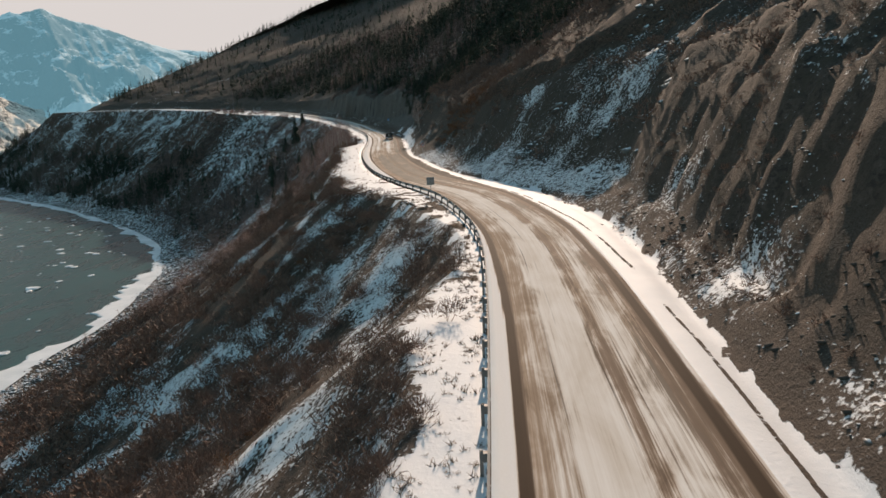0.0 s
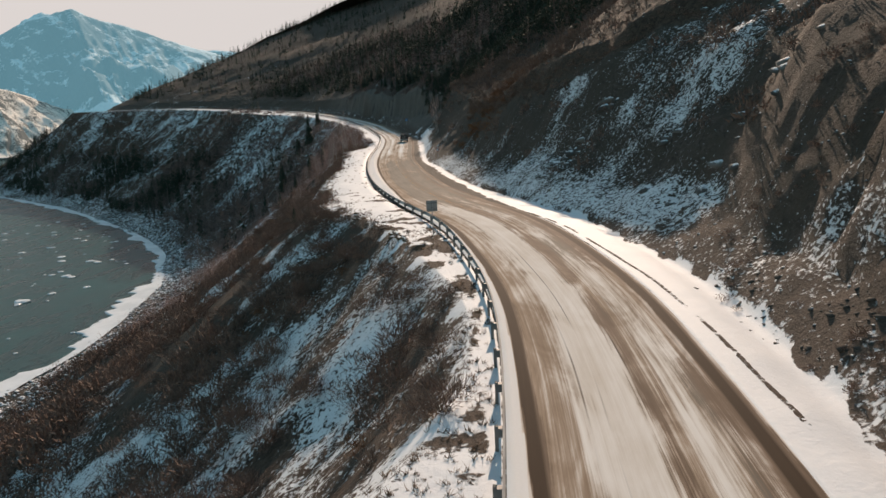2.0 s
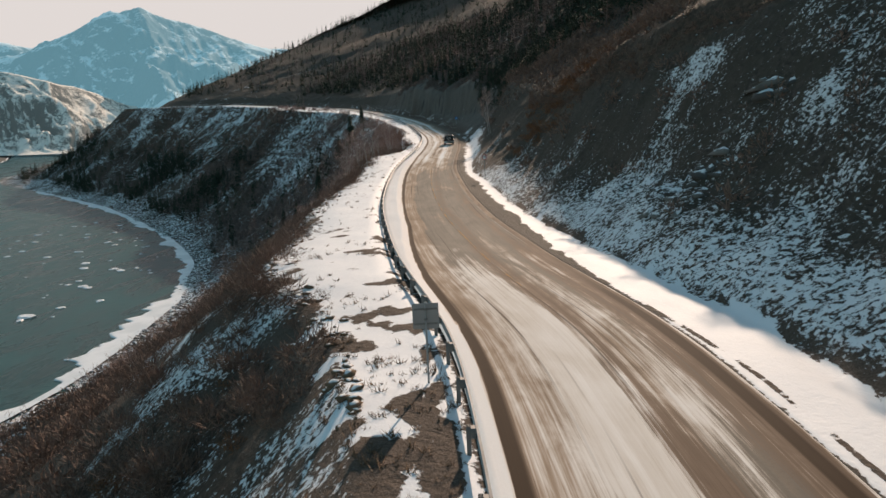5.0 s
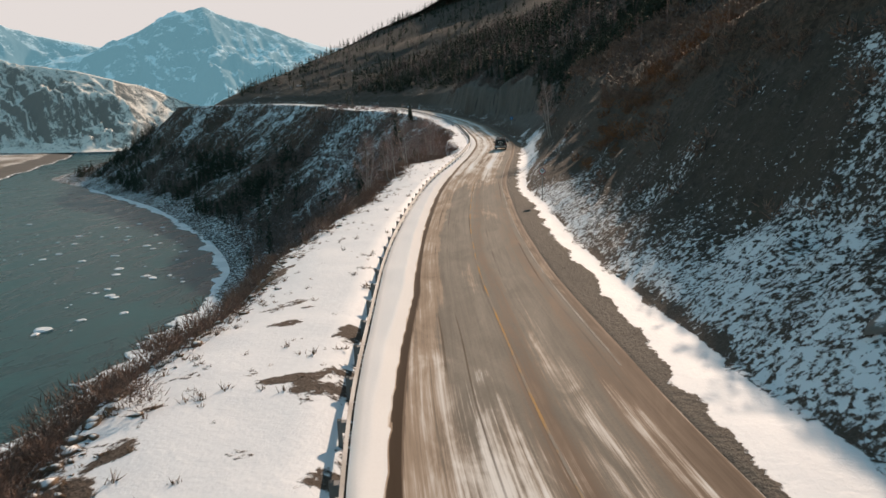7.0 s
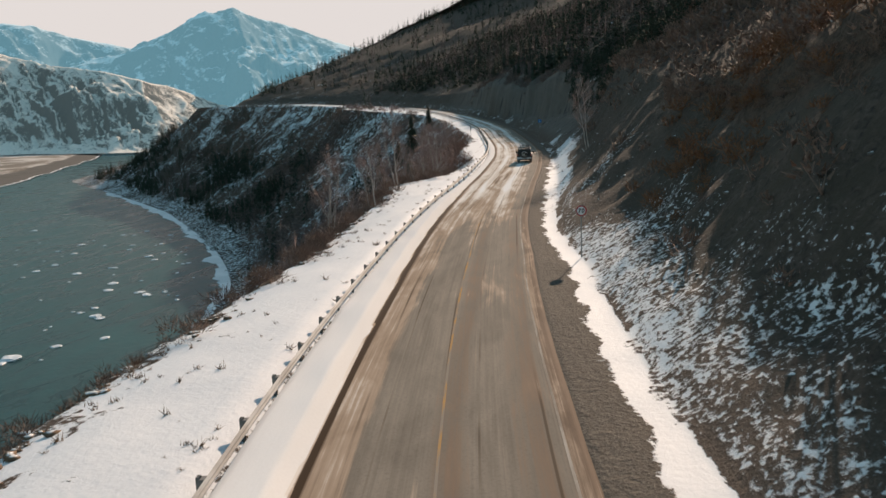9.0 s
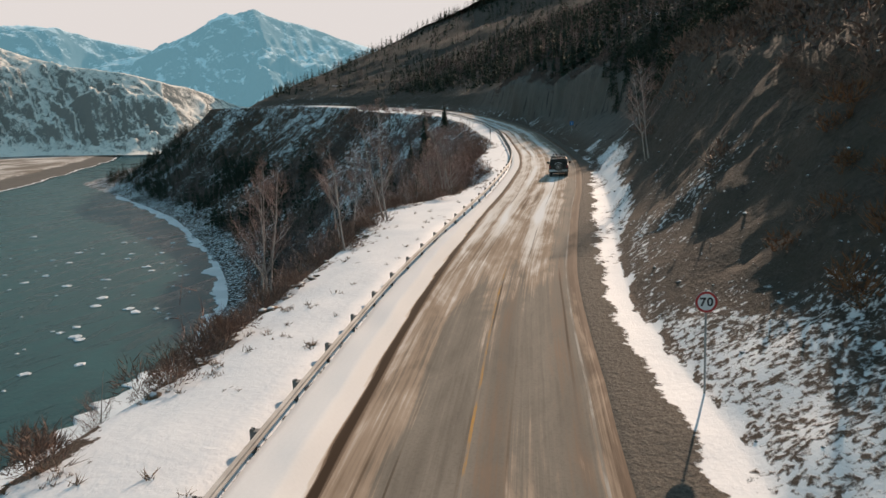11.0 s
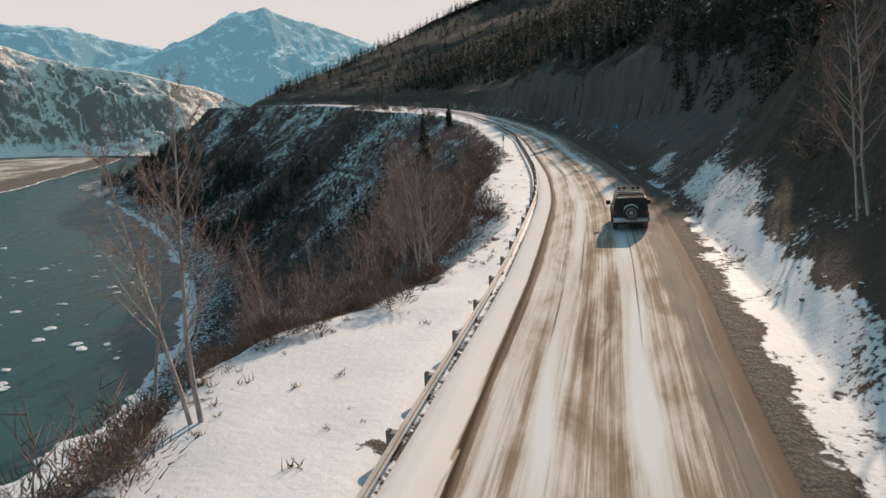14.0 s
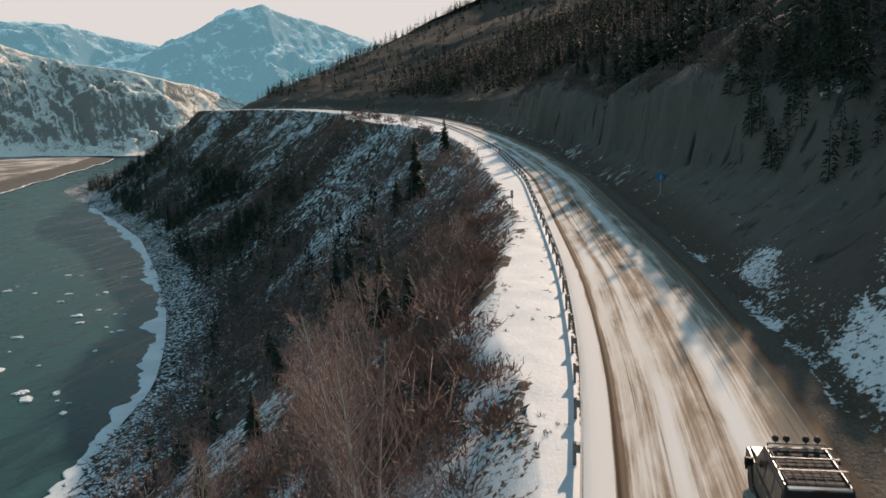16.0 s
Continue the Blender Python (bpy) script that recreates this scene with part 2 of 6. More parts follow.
def ground(s, d):
    """Height of the ground, without small relief, at chainage s and offset d."""
    s, d = np.broadcast_arrays(np.asarray(s, float), np.asarray(d, float))
    y, z0 = at(line_y, s), at(line_z, s)
    x, yy = plan(s, d)
    wv, ft = np.interp(y, VERGE_Y, VERGE_W), np.interp(y, FOOT_Y, FOOT_D)
    tan, end = np.interp(y, CUT_Y, SCREE_TAN), np.interp(y, CUT_Y, SCREE_END)
    face, top = np.interp(y, CUT_Y, FACE_TAN), np.interp(y, CUT_Y, CUT_TOP)
    D = at(shore_d, s)
    big, mid, fine = fbm(x / 46, yy / 46, 3, 3), fbm(x / 11, yy / 11, 3, 7), fbm(x / 2.3, yy / 2.3, 3, 11)
    # the slope to the river
    t = np.clip((-d - wv) / np.maximum(D - wv, 1), 0, 1)
    drop = (z0 - WATER) * (1 - (1 - t) ** np.interp(y, [95, 125, 230, 260], [1.85, 1.55, 1.55, 1.45])) + np.clip(-d - D, 0, 14) * 0.22
    rough = np.clip((-d - wv) / 6, 0, 1) * np.clip((D + 2 - (-d)) / 12, 0, 1)
    left = z0 - 0.02 - drop + rough * (2.2 * big + 0.9 * mid + 0.45 * fine) + np.clip(-d - 0.4, 0, 1) * 0.10 * (mid + fine) + bank(y) * np.clip((wv + d) / 2.5, 0, 1)
    # the cut and the hill
    e = np.clip(d - ft, 0, None)
    cliff = np.interp(y, [262, 292, 410, 450], [0, 1, 1, 0])
    crag = np.interp(y, [64, 78], [1, 0])
    block = np.tanh(3.2 * fbm(s / 9, s * 0 + 2, 3, 23)) + 0.35 * fbm(s / 2.1, s * 0 + 3, 3, 22)
    slot = np.clip(fbm(s / 5.5, s * 0 + 9, 2, 28, True) - 0.62, 0, 1) * 4
    bay = fbm(s / 13, s * 0 + 5, 3, 24)
    end = end + cliff * (1.1 * bay - 0.9 * block + slot) + crag * 0.4 * bay
    top = top + (2.6 * cliff + 1.6 * crag) * fbm(s / 11, s * 0 + 7, 3, 26)
    cut = np.minimum(e, end) * tan + np.clip((e - end) * face, 0, np.maximum(top - end * tan, 0.1))
    past = np.clip(e - end - (top - end * tan) / face, 0, None)
    hill = past * np.interp(y, [60, 120, 250, 400, 470, 600], [0.53, 0.60, 0.68, 0.66, 0.46, 0.40]) - np.clip(past - 230, 0, None) ** 2 * 0.00085
    hill = np.maximum(hill, 0) + crag * np.minimum(past, 14) * 0.5 + np.clip(past - 460, 0, None) * 0.15
    rr = np.clip(e / 5, 0, 1)
    rill = fbm(s / 3.2 + big * 2, d / 16, 3, 21, True)
    knob = 1.8 * np.exp(-((s - S0 - 78) / 6) ** 2 - ((d - 26) / 5) ** 2)
    lip, above = scarp(s, d)
    rr = rr * (1 - 0.6 * above)
    spur = (1 - crag) * fbm(s / 26 + 0.8 * big, d / 90, 2, 27, True) * np.interp(y, [-70, 300, 420], [1, 1, 0.15]) * (1 - cliff)
    right = z0 - 0.05 + cut + hill + np.interp(y, [150, 185], [1.9, 0.5]) * above + knob + np.interp(y, [80, 100, 150, 260], [1.4, 1.8, 1.6, 1.6]) * np.clip((e - 6) / 20, 0, 1) * (spur - 0.2) + rr * ((np.interp(y, [70, 95, 110, 150, 215, 240], [0.12, 0.4, 0.45, 0.25, 0.2, 0.12]) + 0.15 * cliff) * rill + np.interp(y, [80, 125, 150, 240], [0.8, 0.9, 0.65, 0.6]) * mid + 0.5 * fine + np.clip(e / 30, 0, 1) * np.interp(y, [140, 170, 330, 400], [3.0, 1.2, 1.2, 3.2]) * big)
    broken = 1.1 * fbm(x / 5.5, yy / 5.5, 4, 171, True) + 0.9 * fbm(x / 1.9, yy / 1.9, 3, 172)
    right = right + crag * np.clip((e - 1) / 3, 0, 1) * (broken - 0.4)
    right = right - np.interp(y, [85, 115], [0.25, 0.08]) * np.exp(-((d - ft + 0.6) / 0.8) ** 2) + np.clip((d - 8.6 - wider(y)) / 1.5, 0, 1) * 0.06 * (mid + fine)
    under = z0 - 0.12 + 0 * d
    return np.where(d < 0, left, np.where(d < 8.6 + wider(y), under, right))


def mesh_grid(name, xs, ys, zs, uvs=None, attrs=None):
    """A sheet of quads from 2D arrays, with optional UV 'along' and float attributes."""
    r, c = xs.shape
    verts = np.stack([xs, ys, zs], -1).reshape(-1, 3)
    i = (np.arange(r - 1)[:, None] * c + np.arange(c - 1)[None, :]).ravel()
    faces = np.stack([i, i + 1, i + c + 1, i + c], -1)
    me = bpy.data.meshes.new(name)
    me.vertices.add(len(verts))
    me.vertices.foreach_set("co", verts.ravel())
    me.loops.add(faces.size)
    me.loops.foreach_set("vertex_index", faces.ravel())
    me.polygons.add(len(faces))
    me.polygons.foreach_set("loop_start", np.arange(len(faces)) * 4)
    me.update(calc_edges=True)
    me.polygons.foreach_set("use_smooth", np.ones(len(faces), bool))
    if uvs is not None:
        layer = me.uv_layers.new(name="along")
        uv = np.stack(uvs, -1).reshape(-1, 2)[faces.ravel()]
        layer.data.foreach_set("uv", uv.ravel())
    for k, v in (attrs or {}).items():
        me.attributes.new(k, "FLOAT", "POINT").data.foreach_set("value", np.ascontiguousarray(v, float).ravel())
    if len(faces) and me.polygons[0].normal.z < 0:
        me.flip_normals()
    return me


def give(me, mat):
    me.materials.append(mat)
    return me

# ---------- ground ----------
def ground_material():
    m = Mat("ground_soil", 0.9, spec=0.15)
    c = m.coords("Object")
    snow, dry, rock = m.attr("snow"), m.attr("dry"), m.attr("rock")
    n_big, n_mid = m.noise(c, 0.06, 3), m.noise(c, 0.5, 4, 0.6)
    n_fine, grain = m.noise(m.coords("Object", (1.0, 0.8, 1.3)), 2.1, 5, 0.62, 0.8), m.noise(c, 11.0, 4, 0.7)
    soil = m.mix(n_mid, (0.048, 0.036, 0.028), (0.105, 0.078, 0.060))
    soil = m.mix(m.ramp(grain, 0.4, 0.75), soil, (0.150, 0.118, 0.094))
    lump = m.noise(m.coords("Object", (1.0, 1.0, 1.5)), 3.3, 4, 0.55, 0.3)
    run = m.noise(m.coords("Object", (1.0, 1.0, 0.22)), 1.1, 5, 0.62, 0.4)
    stone = m.mix(m.ramp(n_fine, 0.3, 0.7), (0.036, 0.030, 0.025), (0.112, 0.089, 0.072))
    stone = m.mix(m.ramp(run, 0.40, 0.62), stone, m.mix(n_big, (0.040, 0.034, 0.026), (0.090, 0.073, 0.055)))
    grass = m.mix(m.ramp(n_fine, 0.3, 0.7), (0.044, 0.031, 0.024), (0.120, 0.082, 0.059))
    base = m.mix(m.ramp(m.math("ADD", rock, m.math("MULTIPLY", m.math("SUBTRACT", n_mid, 0.5), 0.9)), 0.3, 0.7), soil, stone)
    base = m.mix(m.ramp(m.math("ADD", dry, m.math("MULTIPLY", m.math("SUBTRACT", n_mid, 0.5), 1.3)), 0.35, 0.65), base, grass)
    stroke = m.noise(m.uv((3.4, 2.3, 1)), 1.0, 3, 0.55, 1.2)          # flecks drawn out down the slope
    base = m.mix(m.attr("gravel"), base, m.mix(m.ramp(grain, 0.3, 0.7), (0.075, 0.064, 0.052), (0.165, 0.142, 0.116)))
    base = m.mix(m.attr("clay"), base, m.mix(m.ramp(m.noise(m.coords("Object", (1, 1, 0.10)), 0.55, 5, 0.6, 0.5), 0.30, 0.44), (0.032, 0.031, 0.030), m.mix(n_mid, (0.098, 0.084, 0.074), (0.175, 0.150, 0.130))))
    k = m.math("ADD", m.math("MULTIPLY", m.math("ADD", m.math("MULTIPLY", n_fine, 0.36), m.math("ADD", m.math("MULTIPLY", stroke, 0.20), m.math("MULTIPLY", lump, 0.44))), 0.78), m.math("ADD", m.math("MULTIPLY", n_mid, 0.12), m.math("MULTIPLY", grain, 0.10)))
    f = m.math("SUBTRACT", m.math("ADD", m.math("MULTIPLY", m.math("SUBTRACT", snow, 0.5), 0.5), k), 0.5)
    along = m.uv()
    ls, ld = m.node("ShaderNodeSeparateXYZ", 0, False, Vector=along), m.node("ShaderNodeSeparateXYZ", 1, False, Vector=along)
    sway = m.noise(m.uv((0.035, 0, 1)), 1.0, 2)
    broken = m.math("MULTIPLY", m.ramp(m.noise(m.uv((0.09, 0, 1)), 1.0, 2), 0.34, 0.52), m.ramp(ls, S0 + 104, S0 + 92))
    for off, half in ((9.75, 0.22),):       # wheel ruts in the snow beside the road
        gap = m.math("ABSOLUTE", m.math("SUBTRACT", ld, m.math("ADD", m.math("MULTIPLY", sway, 1.1), off - 0.4)))
        f = m.math("SUBTRACT", f, m.math("MULTIPLY", m.math("MULTIPLY", m.ramp(gap, half, half * 0.3), broken), 0.36))
    clump = m.noise(m.coords("Object", (1.0, 1.0, 0.7)), 0.62, 4, 0.6, 0.5)
    f = m.math("ADD", f, m.math("MULTIPLY", m.math("MULTIPLY", m.math("SUBTRACT", clump, 0.5), 0.75), m.ramp(ls, S0 + 270, S0 + 330)))
    f = m.ramp(f, -0.02, 0.035)
    white = m.mix(n_mid, (0.68, 0.70, 0.72), (0.82, 0.82, 0.82))
    m.bump(m.math("MULTIPLY", m.math("ADD", m.math("ADD", m.math("MULTIPLY", n_fine, 0.5), m.math("ADD", m.math("MULTIPLY", stroke, 0.2), m.math("MULTIPLY", lump, 0.5))), m.math("MULTIPLY", grain, 0.2)), m.math("SUBTRACT", 1.0, m.math("MULTIPLY", f, 0.8))), 0.7, 0.30)
    return m.done(m.mix(f, base, white), m.math("SUBTRACT", 0.95, m.math("MULTIPLY", f, 0.25)))


# drifts of snow on the cut: chainage, offset, half lengths along and across, depth, lean
DRIFTS = [(110, 24, 6, 2.2, 0.22, 0.5), (108, 31, 4, 2, 0.18, 0.5), (62, 17.3, 3.5, 2, 0.12, 0.5), (48, 20.5, 5, 2.0, 0.30, 0.5), (36, 20, 5, 2.4, 0.30, 0.5), (258, 15, 1.5, 4.5, 0.6, -1.2), (283, 20, 5, 2, 0.55, 0.3), (151, 19, 6, 2.5, 0.15, 0.5), (123, 19, 6, 2.5, 0.25, 0.5),
          (26, 13.2, 6, 1.8, 0.22, 0.5), (40, 14, 7, 2.2, 0.22, 0.5), (31, 19, 4, 3, 0.26, 0.5), (130, 24, 8, 4, 0.28, 0.5), (128, 13.5, 9, 3, 0.32, 0.3), (115, 34, 5, 2, 0.14, 0.5), (66, 16, 6, 2, 0.10, 0.5), (88, 16.8, 8, 2.8, 0.5, 0.5), (98, 25, 3, 4, 0.42, 0.5), (136, 18, 6, 2.6, 0.12, 0.5),
          (201, 22, 6, 3, 0.20, 0.5), (195, 18, 5, 2, 0.16, 0.5), (243, 12.5, 6, 2, 0.40, 0.5), (259, 14, 1.4, 5, 0.7, -1.7), (270, 11.5, 3, 2.0, 0.5, -1.0), (247, 12, 5, 2.0, 0.5, -0.5), (285, 20, 5, 3, 0.36, 0.5), (40, 26, 8, 4, 0.30, 0.5), (150, 30, 5, 3, 0.14, 0.5), (770, 50, 14, 32, 0.65, 1.6), (233, 12.3, 8, 1.6, 0.22, 0.0), (249, 12.2, 8, 1.9, 0.42, 0.0), (139, 23.2, 6, 1.9, 0.32, 0.3), (131, 25.4, 5, 1.6, 0.40, 0.3)]


def build_ground():
    s = np.concatenate([np.arange(30, S0 + 255, 0.9), np.arange(S0 + 255, S0 + 330, 0.6), np.arange(S0 + 330, S0 + 430, 1.0), np.arange(S0 + 430, S0 + 720, 2.0), np.arange(S0 + 720, grid_s[-1], 6.0)])
    D, y = at(shore_d, s), at(line_y, s)
    wv, ft = np.interp(y, VERGE_Y, VERGE_W), np.interp(y, FOOT_Y, FOOT_D)
    cols = []
    for k in (700, 330, 120, 50, 24, 14, 8, 4):
        cols.append(-(D + k))
    for t in np.linspace(1, 0, 84)[:-1]:
        cols.append(-(wv + (D - wv) * t))
    for t in np.linspace(1, 0, 10):
        cols.append(-wv * t)
    side = 8.6 + wider(y)
    cols += [0 * s + 0.01, 0 * s + 4, side - 0.01, side + 0.01]
    for t in np.linspace(0.12, 1, 11):
        cols.append(side + (ft - side) * t)
    for e in np.concatenate([np.arange(0.4, 12, 0.4), np.arange(12, 34, 0.75), np.arange(34, 90, 2.5), np.geomspace(90, 640, 26)]):
        cols.append(ft + e)
    d = np.stack(cols, 1)
    ss = np.repeat(s[:, None], d.shape[1], 1)
    x, yy = plan(ss, d)
    z = ground(ss, d)
    Dg, wg, fg, yg = (np.repeat(a[:, None], d.shape[1], 1) for a in (D, wv, ft, y))
    patch, patch2 = fbm(x / 17, yy / 17, 4, 31), fbm(x / 60, yy / 60, 3, 41)
    # how much snow lies, how much dry grass and bare rock there is
    rag = fbm(x / 3.1, yy / 3.1, 3, 33)
    verge = -d < wg * (0.93 + 0.10 * rag) + 0.8 * rag
    thin = np.interp(yg, [30, 50, 85, 95, 118], [0.05, 0.52, 0.45, 0.22, 0.0]) * np.exp(-np.clip(-d - 0.3, 0, None) / 1.6)     # bare strip behind the rail
    edge = 0.30 * np.clip((-d - wg + 2.2) / 2.2, 0, 1)
    spot = np.clip(fbm(x / 1.7, yy / 1.4, 4, 35) - 0.24 + 1.5 * thin + edge * 0.5 + np.interp(yg, [78, 88, 114, 130], [0, 0.17, 0.15, 0.02]), 0, 1) * np.interp(yg, [76, 86, 124, 140], [1.35, 2.4, 2.4, 1.35]) * np.clip((-d - 0.3) / 0.5, 0, 1)
    left = np.where(verge, 1.05 - spot, 0.36 + np.interp(yg, [15, 35, 80, 95], [0.12, 0.14, 0.14, 0.08]) * np.exp(-(-d - wg) / 12) + 0.24 * patch + 0.30 * fbm(x / 4.5, yy / 4.5, 3, 34) + 0.14 * patch2 + 0.03)
    low = np.clip((-d - wg) / (Dg - wg), 0, 1)
    spotty = 0.14 * fbm(x / 7, yy / 7, 2, 45) + 0.30 * fbm(x / 24, yy / 24, 3, 46)
    head_snow = 0.36 + 0.10 * np.clip((480 - yg) / 60, 0, 1) + spotty - 0.05 * np.clip((low - 0.15) / 0.3, 0, 1) * np.clip((yg - 330) / 80, 0, 1)
    head_snow = head_snow + (0.05 + 0.2 * fbm(x / 4.2, yy / 4.2, 2, 49)) * np.clip((yg - 520) / 40, 0, 1) * np.clip((52 + d) / 10, 0, 1)
    head_snow = head_snow + 0.05 * np.clip((yg - 385) / 20, 0, 1) * np.clip((515 - yg) / 20, 0, 1) * np.clip((44 + d) / 10, 0, 1)
    blend = np.clip((yg - 265) / 40, 0, 1)
    left = np.where(verge, left, np.clip(left * (1 - blend) + head_snow * blend, -1, 0.60))
    left = np.where(-d > Dg - 20, 0.47 + 0.15 * patch, left)
    e = d - fg
    right = np.where(e < -0.2 + 0.9 * rag + np.interp(yg, [194, 208, 232, 244], [0, 1.6, 1.6, 0]), np.interp(yg, [188, 192, 275, 290], [1.15, 0.82, 0.82, 0.40]), np.where(e < np.interp(yg, [60, 100, 140, 180, 220], [9, 12, 13, 10, 7]), np.interp(yg, [60, 78, 100, 112, 122, 135, 150, 160, 172, 188, 198, 220, 250, 264, 300], [0.40, 0.48, 0.54, 0.55, 0.54, 0.48, 0.49, 0.47, 0.53, 0.51, 0.42, 0.41, 0.40, 0.33, 0.30]) - e * np.interp(yg, [60, 125, 145, 195, 215], [0.024, 0.024, 0.033, 0.031, 0.024]) + 0.13 * patch + 0.15 * fbm(x / 6, yy / 6, 3, 47), 0.17 + np.interp(yg, [70, 100, 190, 215], [0.04, 0.05, 0.04, 0]) + 0.34 * patch + 0.25 * patch2))
    for su, sd, ru, rd, amp, lean in DRIFTS:
        right = right + amp * 0.62 * (1 + 0.9 * rag) * np.exp(-((ss - S0 - su + lean * (d - sd)) / ru) ** 2 - ((d - sd) / rd) ** 2) * (e > 0.5)
    lip, above = scarp(ss, d)
    right = np.where(e > 0.3 + np.interp(yg, [194, 208, 232, 244], [0, 2.6, 2.6, 0]), np.minimum(right, np.interp(yg, [60, 100, 125, 135, 150, 160, 200, 240], [0.60, 0.55, 0.55, 0.61, 0.61, 0.55, 0.55, 0.60])), right - 0.30 * np.clip((e + 2.2) / 2, 0, 1) * np.clip(0.5 + rag, 0, 1))
    right = right - 0.9 * lip - 0.30 * above * np.clip((60 - d) / 12, 0, 1)
    steep = np.abs(np.gradient(z, axis=1)) / np.maximum(np.abs(np.gradient(d, axis=1)), 0.05)
    right = right - 0.75 * np.clip((steep - np.interp(yg, [70, 85], [2.7, 1.7])) / 0.8, 0, 1) * (e > 1)
    right = np.where((e > 3) & (yg > 225), right - 0.12, right)
    rag2 = fbm(ss / 1.9, d / 2.5, 3, 43)
    gravel = np.clip((8.7 + wider(yg) + np.interp(yg, [20, 60, 95, 112, 125, 140, 165, 185, 220], [0.1, 0.25, 0.5, 1.0, 1.9, 2.6, 2.7, 2.2, 1.6]) + np.interp(yg, [85, 120], [0.12, 0.5]) * rag2 - d) / 0.5, 0, 1) * np.clip((-0.7 + 0.7 * rag2 + np.interp(yg, [232, 244, 300], [0, 1.9, 1.4]) - e) / 1.1, 0, 1)
    right = right + (0.16 + 0.25 * rag - right) * gravel
    snow = np.where(d < 0, left, np.where(d > 8.6 + wider(yg), right, 0.4))
    dry = np.where(d < 0, np.clip((-d - wg + 1) / 6, 0, 1) * (0.62 + 0.5 * patch), np.clip((e - 9) / 14, 0, 1) * (0.35 + 0.5 * patch2) + lip + 0.7 * above)
    rock = np.where(d > 0, np.clip(e / 4, 0, 1) * (0.65 + 0.3 * patch), np.clip((-d - Dg + 22) / 8, 0, 1) * 0.9 + 0.1)
    me = mesh_grid("ground", x, yy, z, (ss, d), {"snow": snow, "dry": dry, "rock": rock, "gravel": np.where(d > 8.6 + wider(yg), gravel, 0.0), "clay": np.interp(yg, [245, 270, 430, 480], [0, 1, 1, 0]) * np.clip((e - 1) / 2, 0, 1) * np.clip((12.5 - e) / 3, 0, 1)})
    tagged(new("ground", give(me, ground_material())), "steep snow-dusted mountainside of dark stony soil and dry grass", "ground", kind="structure")


build_ground()


